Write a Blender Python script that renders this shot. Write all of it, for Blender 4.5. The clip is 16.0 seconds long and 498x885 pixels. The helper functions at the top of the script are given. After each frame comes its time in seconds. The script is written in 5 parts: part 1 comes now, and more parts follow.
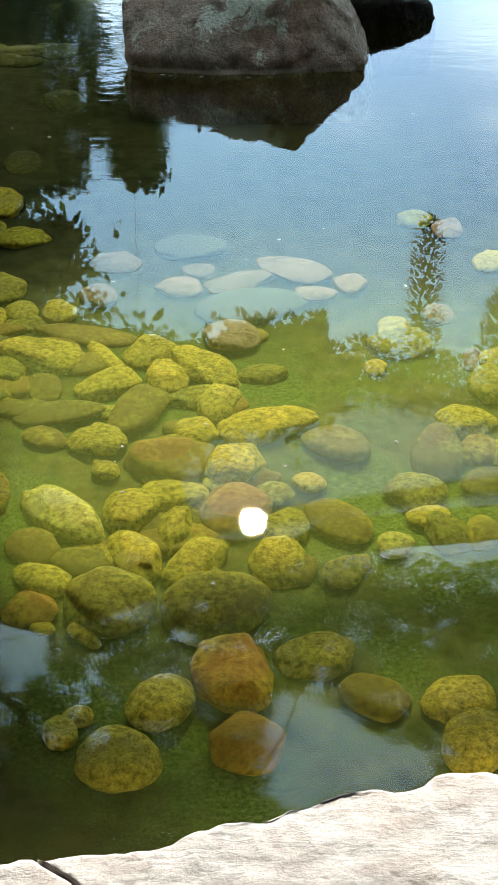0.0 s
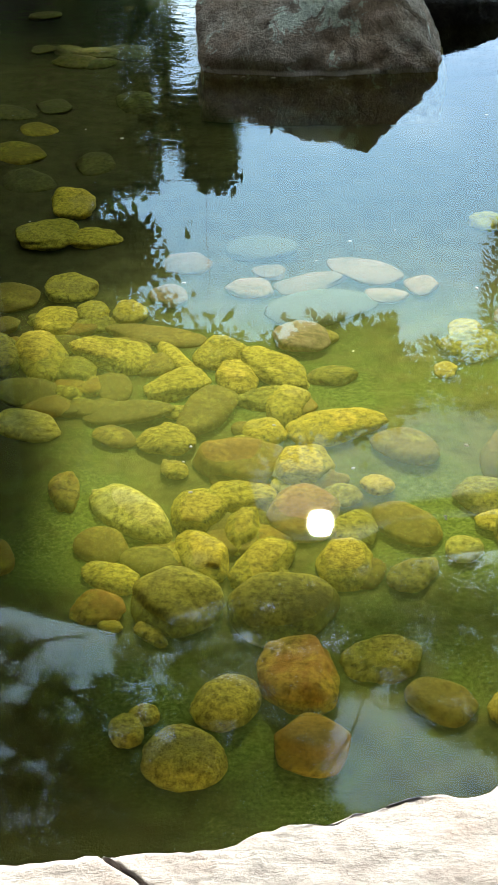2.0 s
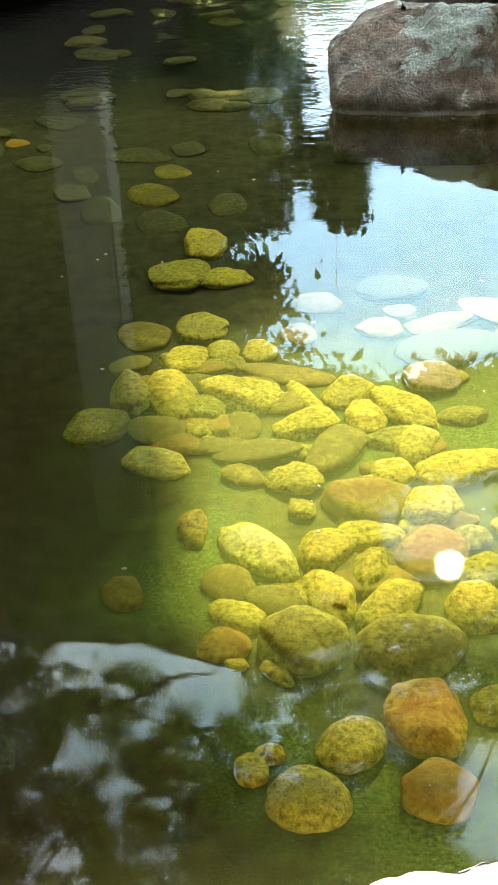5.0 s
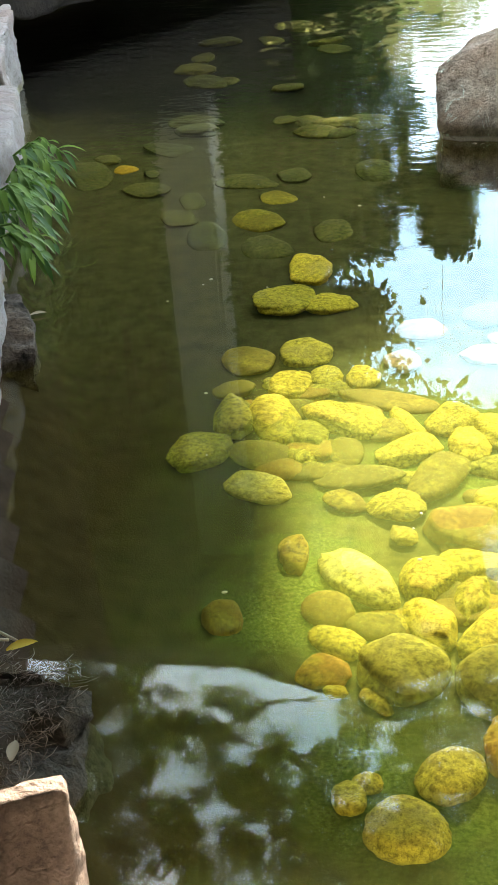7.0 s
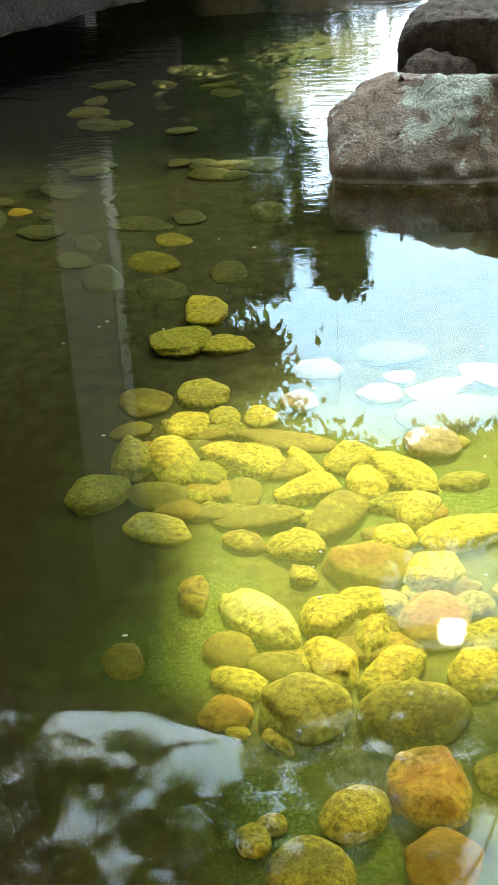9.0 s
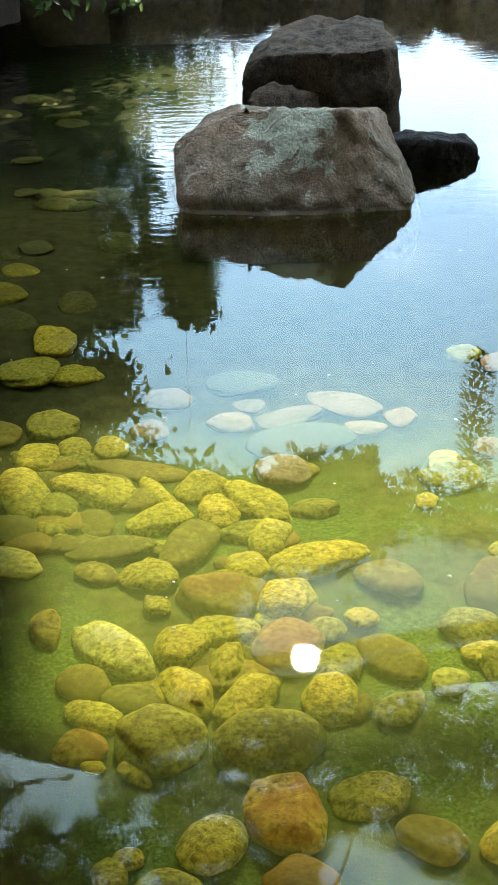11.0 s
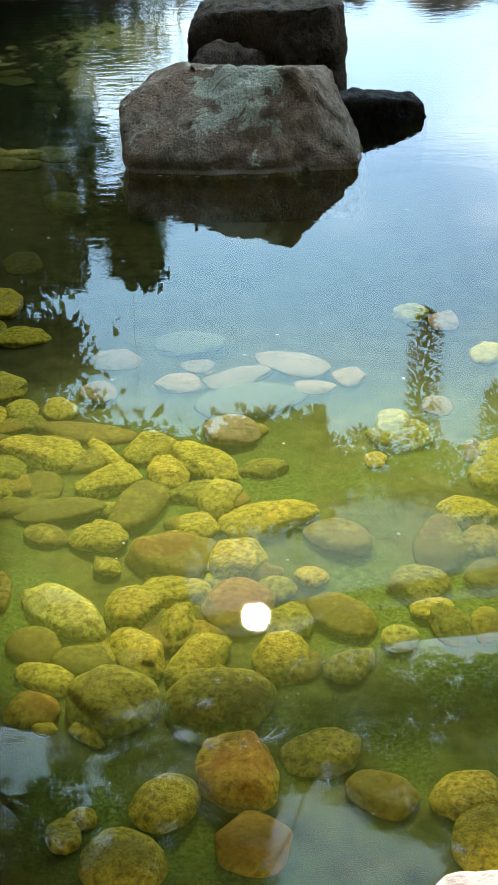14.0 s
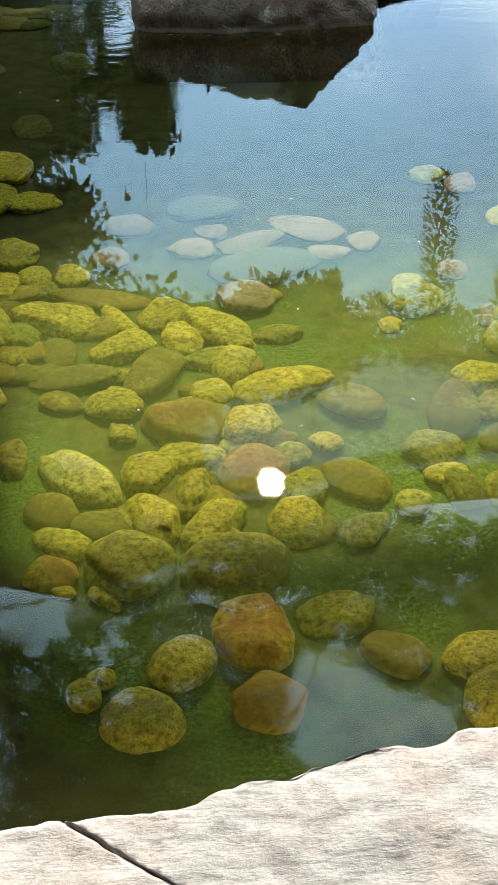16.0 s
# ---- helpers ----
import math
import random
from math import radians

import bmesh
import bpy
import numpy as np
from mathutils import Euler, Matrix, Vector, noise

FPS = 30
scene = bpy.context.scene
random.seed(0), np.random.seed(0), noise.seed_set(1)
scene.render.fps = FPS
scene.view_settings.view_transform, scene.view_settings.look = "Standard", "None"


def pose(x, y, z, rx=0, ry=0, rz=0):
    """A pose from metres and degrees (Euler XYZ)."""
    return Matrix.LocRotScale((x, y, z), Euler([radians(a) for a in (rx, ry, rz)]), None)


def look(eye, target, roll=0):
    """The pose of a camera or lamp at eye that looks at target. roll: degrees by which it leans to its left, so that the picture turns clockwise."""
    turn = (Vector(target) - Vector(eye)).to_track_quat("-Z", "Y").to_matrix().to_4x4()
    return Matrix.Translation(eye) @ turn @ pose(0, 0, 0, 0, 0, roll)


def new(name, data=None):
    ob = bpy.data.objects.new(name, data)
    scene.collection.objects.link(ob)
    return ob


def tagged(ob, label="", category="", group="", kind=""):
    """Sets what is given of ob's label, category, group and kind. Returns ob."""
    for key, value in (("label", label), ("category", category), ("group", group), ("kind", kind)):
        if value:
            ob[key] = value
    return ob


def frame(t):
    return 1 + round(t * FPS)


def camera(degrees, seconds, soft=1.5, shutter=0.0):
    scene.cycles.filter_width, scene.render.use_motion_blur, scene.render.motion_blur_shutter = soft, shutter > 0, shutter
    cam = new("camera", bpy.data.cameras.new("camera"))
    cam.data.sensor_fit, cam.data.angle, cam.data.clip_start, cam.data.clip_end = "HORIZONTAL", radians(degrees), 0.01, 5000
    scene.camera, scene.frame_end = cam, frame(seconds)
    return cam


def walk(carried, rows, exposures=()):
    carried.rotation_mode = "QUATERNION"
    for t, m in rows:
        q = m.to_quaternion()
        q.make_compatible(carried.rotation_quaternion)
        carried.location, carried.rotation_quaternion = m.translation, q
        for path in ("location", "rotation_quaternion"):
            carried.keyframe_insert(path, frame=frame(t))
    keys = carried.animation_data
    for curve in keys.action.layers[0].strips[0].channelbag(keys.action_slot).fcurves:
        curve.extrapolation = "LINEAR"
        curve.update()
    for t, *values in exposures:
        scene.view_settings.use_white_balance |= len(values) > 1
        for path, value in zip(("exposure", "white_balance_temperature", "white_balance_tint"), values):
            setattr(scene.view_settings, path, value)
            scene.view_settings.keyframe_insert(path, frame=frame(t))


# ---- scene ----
# Garden pond seen from its stone edge: the eye stays in one place and turns.
cam = camera(20.4, 16.0)
EYE = (0.0, 0.0, 1.6)
ROWS = [
    (0.0, 57.972, -0.236, -1.408),
    (0.5, 58.105, 0.042, -0.422),
    (1.0, 58.238, 0.192, 0.023),
    (1.5, 58.029, 0.302, 0.212),
    (2.0, 58.032, 0.735, 1.330),
    (2.5, 58.283, 1.074, 1.818),
    (3.0, 58.768, 1.386, 2.378),
    (3.5, 59.009, 1.862, 3.425),
    (4.0, 59.382, 2.255, 4.477),
    (4.2, 59.417, 2.455, 4.809),
    (6.3, 60.538, 3.520, 8.529),
    (6.5, 60.553, 3.677, 8.913),
    (7.0, 61.114, 4.349, 10.276),
    (7.5, 60.612, 4.697, 11.267),
    (8.0, 60.243, 4.314, 9.774),
    (8.5, 61.346, 3.870, 8.247),
    (9.0, 62.539, 3.144, 6.142),
    (9.5, 62.783, 2.498, 4.257),
    (10.0, 63.225, 1.610, 2.120),
    (10.2, 63.283, 1.468, 1.401),
    (12.5, 63.997, 0.909, -0.437),
    (13.0, 63.083, 0.756, -1.079),
    (13.5, 62.488, 0.649, -1.562),
    (14.0, 61.883, 0.579, -1.841),
    (14.5, 60.978, 0.517, -2.030),
    (15.0, 59.419, 0.583, -2.297),
    (15.5, 56.939, 0.676, -2.408),
    (16.0, 56.349, 1.184, -1.511),
]
EXPOSURE = [(0.0, 1.68, 6250, 4), (2.0, 1.84, 6350, 4), (4.0, 2.25, 6550, 6), (6.5, 3.08, 6850, 8), (8.0, 3.04, 6830, 8), (9.0, 2.90, 6800, 8), (10.0, 2.44, 6600, 7), (12.5, 1.96, 6300, 4), (16.0, 1.58, 6250, 4)]
walk(cam, [(t, pose(*EYE, rx, ry, rz)) for t, rx, ry, rz in ROWS], EXPOSURE)

# ---- sky and sun ----
SUN_DIR = Vector((0.02545, 0.81594, 0.57758)).normalized()
SUN_EL = math.asin(SUN_DIR.z)
SUN_AZ = math.atan2(SUN_DIR.x, SUN_DIR.y)
world = bpy.data.worlds.new("sky")
scene.world = world
world.use_nodes = True
wn = world.node_tree
sky = wn.nodes.new("ShaderNodeTexSky")
sky.sky_type = "NISHITA"
sky.sun_disc = False
sky.sun_elevation = SUN_EL
sky.sun_rotation = SUN_AZ
sky.air_density, sky.dust_density, sky.ozone_density = 1.1, 0.12, 2.2
dome = wn.nodes.new("ShaderNodeTexCoord")
stretch = wn.nodes.new("ShaderNodeMapping")
stretch.inputs["Scale"].default_value = (1.0, 1.0, 2.2)
stretch.inputs["Location"].default_value = (2.3, 1.2, 0.9)
cloud = wn.nodes.new("ShaderNodeTexNoise")
cloud.inputs["Scale"].default_value, cloud.inputs["Detail"].default_value = 3.2, 6.0
veil = wn.nodes.new("ShaderNodeMapRange")
for key, value in (("From Min", 0.48), ("From Max", 0.72), ("To Min", 0.0), ("To Max", 0.55)):
    veil.inputs[key].default_value = value
blend = wn.nodes.new("ShaderNodeMix")
blend.data_type = "RGBA"
blend.inputs[7].default_value = (19.0, 20.5, 21.5, 1)
toward_sun = wn.nodes.new("ShaderNodeVectorMath")
toward_sun.operation = "DOT_PRODUCT"
toward_sun.inputs[1].default_value = SUN_DIR
aureole = wn.nodes.new("ShaderNodeMapRange")
aureole.interpolation_type = "SMOOTHSTEP"
for key, value in (("From Min", 0.93), ("From Max", 0.998), ("To Min", 0.0), ("To Max", 0.21)):
    aureole.inputs[key].default_value = value
glow = wn.nodes.new("ShaderNodeMix")
glow.data_type = "RGBA"
glow.inputs[7].default_value = (11.0, 24.0, 27.0, 1)
wn.links.new(dome.outputs["Generated"], toward_sun.inputs[0])
wn.links.new(toward_sun.outputs["Value"], aureole.inputs["Value"])
wn.links.new(aureole.outputs["Result"], glow.inputs[0])
wn.links.new(sky.outputs["Color"], glow.inputs[6])
wn.links.new(dome.outputs["Generated"], stretch.inputs["Vector"])
wn.links.new(stretch.outputs["Vector"], cloud.inputs["Vector"])
wn.links.new(cloud.outputs["Fac"], veil.inputs["Value"])
height = wn.nodes.new("ShaderNodeSeparateXYZ")
wn.links.new(dome.outputs["Generated"], height.inputs[0])
gather = wn.nodes.new("ShaderNodeMapRange")
for key, value in (("From Min", 0.50), ("From Max", 0.66), ("To Min", 0.0), ("To Max", 0.15)):
    gather.inputs[key].default_value = value
wn.links.new(height.outputs["Z"], gather.inputs["Value"])
cover = wn.nodes.new("ShaderNodeMath")
cover.operation = "ADD"
cover.use_clamp = True
wn.links.new(veil.outputs["Result"], cover.inputs[0])
wn.links.new(gather.outputs["Result"], cover.inputs[1])
wn.links.new(cover.outputs[0], blend.inputs[0])
wn.links.new(glow.outputs[2], blend.inputs[6])
wn.links.new(blend.outputs[2], wn.nodes["Background"].inputs["Color"])
wn.nodes["Background"].inputs["Strength"].default_value = 0.128
sun_data = bpy.data.lights.new("sun", "SUN")
sun_data.energy = 5.0
sun_data.angle = radians(1.08)
sun_data.color = (1.0, 0.95, 0.86)
sun = new("sun", sun_data)
sun.matrix_world = look(SUN_DIR * 60, (0, 0, 0))


# ---- materials ----
def material(name):
    m = bpy.data.materials.new(name)
    m.use_nodes = True
    return m, m.node_tree, m.node_tree.nodes["Principled BSDF"]


def node(nt, kind, **sockets):
    n = nt.nodes.new(kind)
    for key, value in sockets.items():
        if key in n.inputs:
            n.inputs[key].default_value = value
    return n


def coords(nt, world_space=False, stretch=(1, 1, 1)):
    mp = nt.nodes.new("ShaderNodeMapping")
    mp.inputs["Scale"].default_value = stretch
    if world_space:
        g = nt.nodes.new("ShaderNodeNewGeometry")
        nt.links.new(g.outputs["Position"], mp.inputs["Vector"])
    else:
        g = nt.nodes.new("ShaderNodeTexCoord")
        nt.links.new(g.outputs["Object"], mp.inputs["Vector"])
    return mp.outputs["Vector"]


def noise_tex(nt, vec, scale, detail=5.0, rough=0.6, distortion=0.0):
    n = node(nt, "ShaderNodeTexNoise", Scale=scale, Detail=detail, Roughness=rough, Distortion=distortion)
    nt.links.new(vec, n.inputs["Vector"])
    return n.outputs["Fac"]


def ramp(nt, fac, *stops):
    r = nt.nodes.new("ShaderNodeValToRGB")
    while len(r.color_ramp.elements) < len(stops):
        r.color_ramp.elements.new(0.5)
    for e, (pos, col) in zip(r.color_ramp.elements, stops):
        e.position = pos
        e.color = (*col, 1) if len(col) == 3 else (col[0], col[0], col[0], 1)
    nt.links.new(fac, r.inputs["Fac"])
    return r.outputs["Color"]


def mix(nt, fac, a, b, how="MIX"):
    n = nt.nodes.new("ShaderNodeMix")
    n.data_type, n.blend_type = "RGBA", how
    for value, socket in ((fac, n.inputs[0]), (a, n.inputs[6]), (b, n.inputs[7])):
        if isinstance(value, (int, float)):
            socket.default_value = value
        elif isinstance(value, tuple):
            socket.default_value = (*value, 1)
        else:
            nt.links.new(value, socket)
    return n.outputs[2]


def bump(nt, bsdf, height, strength, distance):
    b = node(nt, "ShaderNodeBump", Strength=strength, Distance=distance)
    nt.links.new(height, b.inputs["Height"])
    nt.links.new(b.outputs["Normal"], bsdf.inputs["Normal"])


def stone_material(name, base, coat, cover, pit=1.0, rough=0.75):
    """A river stone: base colour, an algae coat over part of it, fine pits, and a tint of its own for each stone."""
    m, nt, bs = material(name)
    v = coords(nt, True)
    big = noise_tex(nt, v, 9.0, 3)
    fine = noise_tex(nt, v, 70.0, 6, 0.7)
    pits = noise_tex(nt, v, 230.0, 2, 0.6, 0.8)
    grain = ramp(nt, fine, (0.32, tuple(c * 0.72 for c in base)), (0.66, tuple(min(1, c * 1.24) for c in base)))
    growth = ramp(nt, fine, (0.33, tuple(c * 0.46 for c in coat)), (0.60, tuple(min(1, c * 1.48) for c in coat)))
    where = ramp(nt, big, (0.62 - cover * 0.5, (0.0,)), (0.78 - cover * 0.5, (1.0,)))
    col = mix(nt, where, grain, growth)
    spots = ramp(nt, pits, (0.34, (0.22,)), (0.46, (1.0,)))
    col = mix(nt, 0.60 * pit, col, spots, "MULTIPLY")
    info = nt.nodes.new("ShaderNodeObjectInfo")
    own = ramp(nt, info.outputs["Random"], (0.0, (0.72, 0.74, 0.72)), (0.5, (1.0, 1.0, 1.0)), (1.0, (1.18, 1.08, 1.0)))
    col = mix(nt, 1.0, col, own, "MULTIPLY")
    nt.links.new(col, bs.inputs["Base Color"])
    bs.inputs["Roughness"].default_value = rough
    bs.inputs["Specular IOR Level"].default_value = 0.15
    bump(nt, bs, mix(nt, 0.5, fine, pits), 0.6 * max(pit, 0.25), 0.012)
    return m


STONE = {
    "yellow": stone_material("yellow_algae_stone", (0.47, 0.385, 0.13), (0.50, 0.385, 0.055), 0.7),
    "gold": stone_material("golden_algae_stone", (0.52, 0.40, 0.12), (0.54, 0.42, 0.07), 0.6),
    "olive": stone_material("olive_algae_stone", (0.33, 0.265, 0.075), (0.38, 0.31, 0.05), 0.6),
    "brown": stone_material("brown_stone", (0.21, 0.15, 0.028), (0.26, 0.20, 0.03), 0.25, 0.15),
    "rust": stone_material("rust_stone", (0.32, 0.19, 0.028), (0.33, 0.23, 0.03), 0.2, 0.15),
    "orange": stone_material("orange_stone", (0.42, 0.215, 0.045), (0.42, 0.29, 0.045), 0.5, 0.6),
    "pale": stone_material("pale_stone", (0.64, 0.56, 0.28), (0.60, 0.50, 0.14), 0.5, 0.7),
    "white": stone_material("white_stone", (0.35, 0.215, 0.20), (0.24, 0.15, 0.125), 0.45, 0.6),
    # Mossy olive, darkened further for the shade over two large cobbles.
    "mossy": stone_material("mossy_shaded_stone", (0.21, 0.185, 0.045), (0.28, 0.25, 0.04), 0.5, 0.4),
    # Darker stone for the far cobbles; their shade is put into this colour.
    "silted": stone_material("shade_dim_stone", (0.072, 0.062, 0.034), (0.08, 0.072, 0.026), 0.5, 0.4),
    "slate": stone_material("slate_stone", (0.085, 0.085, 0.085), (0.075, 0.075, 0.06), 0.2, 0.3),
}


def bed_material():
    m, nt, bs = material("algae_pond_bed")
    v = coords(nt, True)
    big = noise_tex(nt, v, 2.2, 4, 0.6)
    mid = noise_tex(nt, v, 14.0, 5, 0.65)
    fine = noise_tex(nt, v, 120.0, 4, 0.7)
    algae = ramp(nt, fine, (0.32, (0.085, 0.125, 0.025)), (0.52, (0.16, 0.215, 0.045)), (0.72, (0.30, 0.34, 0.10)))
    mud = ramp(nt, mid, (0.3, (0.09, 0.085, 0.028)), (0.7, (0.24, 0.22, 0.075)))
    col = mix(nt, ramp(nt, big, (0.42, (0.0,)), (0.56, (1.0,))), mud, algae)
    soil = ramp(nt, mid, (0.3, (0.035, 0.028, 0.02)), (0.7, (0.10, 0.08, 0.05)))
    g = nt.nodes.new("ShaderNodeNewGeometry")
    sep = nt.nodes.new("ShaderNodeSeparateXYZ")
    nt.links.new(g.outputs["Position"], sep.inputs[0])
    # Silt tone darkened for the light lost over the far, shaded bed.
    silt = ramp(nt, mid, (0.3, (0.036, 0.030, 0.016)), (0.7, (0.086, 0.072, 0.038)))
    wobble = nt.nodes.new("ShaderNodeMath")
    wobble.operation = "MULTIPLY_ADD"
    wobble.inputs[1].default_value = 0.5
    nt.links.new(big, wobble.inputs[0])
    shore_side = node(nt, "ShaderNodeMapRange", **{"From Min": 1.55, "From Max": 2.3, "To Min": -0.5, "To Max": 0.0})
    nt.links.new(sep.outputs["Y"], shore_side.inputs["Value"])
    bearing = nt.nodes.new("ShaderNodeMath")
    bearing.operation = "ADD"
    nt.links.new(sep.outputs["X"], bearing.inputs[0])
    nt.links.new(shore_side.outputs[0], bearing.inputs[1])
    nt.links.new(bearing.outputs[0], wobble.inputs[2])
    # Left mask: shade on this side is put into a browner mud.
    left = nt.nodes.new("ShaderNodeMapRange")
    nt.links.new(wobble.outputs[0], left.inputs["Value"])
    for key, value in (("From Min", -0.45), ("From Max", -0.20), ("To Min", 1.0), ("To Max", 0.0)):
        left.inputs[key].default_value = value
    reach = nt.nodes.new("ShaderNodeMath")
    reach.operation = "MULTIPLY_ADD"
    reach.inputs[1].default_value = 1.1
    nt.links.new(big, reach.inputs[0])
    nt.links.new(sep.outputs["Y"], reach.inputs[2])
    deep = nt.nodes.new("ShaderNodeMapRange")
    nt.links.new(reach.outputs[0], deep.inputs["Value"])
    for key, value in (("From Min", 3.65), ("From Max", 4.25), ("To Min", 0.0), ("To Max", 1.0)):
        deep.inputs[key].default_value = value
    shaded_mud = ramp(nt, mid, (0.3, (0.030, 0.018, 0.009)), (0.7, (0.062, 0.039, 0.021)))
    # Towards the shore the bed colour is dimmed for shade, except on tufts.
    near = node(nt, "ShaderNodeMapRange", **{"From Min": 2.25, "From Max": 2.75, "To Min": 0.45, "To Max": 0.0})
    nt.links.new(reach.outputs[0], near.inputs["Value"])
    fringe = node(nt, "ShaderNodeMapRange", **{"From Min": 1.60, "From Max": 1.78, "To Min": 0.0, "To Max": 1.0})
    nt.links.new(sep.outputs["Y"], fringe.inputs["Value"])
    tuft = noise_tex(nt, v, 4.5, 3, 0.5)
    dim = nt.nodes.new("ShaderNodeMath")
    dim.operation = "MULTIPLY"
    fringed = nt.nodes.new("ShaderNodeMath")
    fringed.operation = "MULTIPLY"
    nt.links.new(near.outputs[0], fringed.inputs[0])
    nt.links.new(fringe.outputs[0], fringed.inputs[1])
    nt.links.new(fringed.outputs[0], dim.inputs[0])
    nt.links.new(ramp(nt, tuft, (0.50, (1.0,)), (0.60, (0.0,))), dim.inputs[1])
    col = mix(nt, dim.outputs[0], col, ramp(nt, mid, (0.3, (0.040, 0.068, 0.026)), (0.7, (0.085, 0.13, 0.05))))
    col = mix(nt, left.outputs[0], col, shaded_mud)
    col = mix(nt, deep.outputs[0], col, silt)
    # Far bed blackened in colour where missing shade lets the sun leak in.
    far_shade = node(nt, "ShaderNodeMapRange", **{"From Min": 6.4, "From Max": 7.3, "To Min": 0.0, "To Max": 1.0})
    nt.links.new(reach.outputs[0], far_shade.inputs["Value"])
    col = mix(nt, far_shade.outputs[0], col, (0.007, 0.0065, 0.0048))
    dry = ramp(nt, sep.outputs["Z"], (0.02, (0.0,)), (0.08, (1.0,)))
    col = mix(nt, dry, col, soil)
    nt.links.new(col, bs.inputs["Base Color"])
    bs.inputs["Roughness"].default_value = 0.95
    bs.inputs["Specular IOR Level"].default_value = 0.1
    bump(nt, bs, mix(nt, 0.5, fine, mid), 0.5, 0.015)
    return m


def water_material():
    """Still water with a faint green murk; wind ruffles it farther out."""
    m, nt, bs = material("pond_water")
    nt.nodes.remove(bs)
    out = nt.nodes["Material Output"]
    clear = node(nt, "ShaderNodeBsdfTransparent", Color=(0.94, 0.96, 0.68, 1))
    murk = node(nt, "ShaderNodeBsdfDiffuse", Color=(0.30, 0.36, 0.10, 1))
    gloss = node(nt, "ShaderNodeBsdfGlossy", Color=(1, 1, 1, 1), Roughness=0.0)
    body = nt.nodes.new("ShaderNodeMixShader")
    nt.links.new(clear.outputs[0], body.inputs[1])
    nt.links.new(murk.outputs[0], body.inputs[2])
    v = coords(nt, True, (0.8, 1.6, 1.0))
    small = noise_tex(nt, v, 9.0, 3, 0.55, 0.4)
    slow = noise_tex(nt, v, 2.2, 2, 0.5)
    g = nt.nodes.new("ShaderNodeNewGeometry")
    sep = nt.nodes.new("ShaderNodeSeparateXYZ")
    nt.links.new(g.outputs["Position"], sep.inputs[0])
    # Murk is thinned far out, by the shore and leftwards to keep shade dark.
    bloom = node(nt, "ShaderNodeMapRange", **{"From Min": 3.2, "From Max": 3.7, "To Min": MURK, "To Max": MURK * 0.03})
    nt.links.new(sep.outputs["Y"], bloom.inputs["Value"])
    edge = node(nt, "ShaderNodeMapRange", **{"From Min": 1.6, "From Max": 2.3, "To Min": 0.25, "To Max": 1.0})
    nt.links.new(sep.outputs["Y"], edge.inputs["Value"])
    thinned = nt.nodes.new("ShaderNodeMath")
    thinned.operation = "MULTIPLY"
    nt.links.new(bloom.outputs[0], thinned.inputs[0])
    nt.links.new(edge.outputs[0], thinned.inputs[1])
    cloudy = node(nt, "ShaderNodeMapRange", **{"From Min": 0.35, "From Max": 0.65, "To Min": 0.7, "To Max": 1.3})
    nt.links.new(noise_tex(nt, coords(nt, True), 1.4, 3, 0.5), cloudy.inputs["Value"])
    thickness = nt.nodes.new("ShaderNodeMath")
    thickness.operation = "MULTIPLY"
    nt.links.new(thinned.outputs[0], thickness.inputs[0])
    nt.links.new(cloudy.outputs[0], thickness.inputs[1])
    shade_fade = node(nt, "ShaderNodeMapRange", **{"From Min": -1.55, "From Max": -1.1, "To Min": 0.10, "To Max": 1.0})
    slant = nt.nodes.new("ShaderNodeVectorMath")
    slant.operation = "DOT_PRODUCT"
    slant.inputs[1].default_value = (1.0, -0.25, 0.0)
    nt.links.new(g.outputs["Position"], slant.inputs[0])
    nt.links.new(slant.outputs["Value"], shade_fade.inputs["Value"])
    masked = nt.nodes.new("ShaderNodeMath")
    masked.operation = "MULTIPLY"
    nt.links.new(thickness.outputs[0], masked.inputs[0])
    nt.links.new(shade_fade.outputs[0], masked.inputs[1])
    nt.links.new(masked.outputs[0], body.inputs[0])
    far = nt.nodes.new("ShaderNodeMapRange")
    nt.links.new(sep.outputs["Y"], far.inputs["Value"])
    for key, value in (("From Min", 3.9), ("From Max", 7.0), ("To Min", 0.03), ("To Max", 1.2)):
        far.inputs[key].default_value = value
    lee = nt.nodes.new("ShaderNodeMapRange")
    nt.links.new(sep.outputs["X"], lee.inputs["Value"])
    for key, value in (("From Min", -0.9), ("From Max", 0.1), ("To Min", 1.0), ("To Max", 0.3)):
        lee.inputs[key].default_value = value
    amount = nt.nodes.new("ShaderNodeMath")
    amount.operation = "MULTIPLY"
    nt.links.new(far.outputs[0], amount.inputs[0])
    nt.links.new(lee.outputs[0], amount.inputs[1])
    height = nt.nodes.new("ShaderNodeMath")
    height.operation = "MULTIPLY"
    nt.links.new(mix(nt, 0.35, small, slow), height.inputs[0])
    nt.links.new(amount.outputs[0], height.inputs[1])
    b = node(nt, "ShaderNodeBump", Strength=RIPPLE, Distance=0.02)
    nt.links.new(height.outputs[0], b.inputs["Height"])
    nt.links.new(b.outputs["Normal"], gloss.inputs["Normal"])
    facing = node(nt, "ShaderNodeLayerWeight", Blend=0.5)
    nt.links.new(b.outputs["Normal"], facing.inputs["Normal"])
    fifth = nt.nodes.new("ShaderNodeMath")
    fifth.operation = "POWER"
    fifth.inputs[1].default_value = 5.0
    nt.links.new(facing.outputs["Facing"], fifth.inputs[0])
    fres = nt.nodes.new("ShaderNodeMath")
    fres.operation = "MULTIPLY_ADD"
    fres.inputs[1].default_value, fres.inputs[2].default_value = 0.972, 0.028
    nt.links.new(fifth.outputs[0], fres.inputs[0])
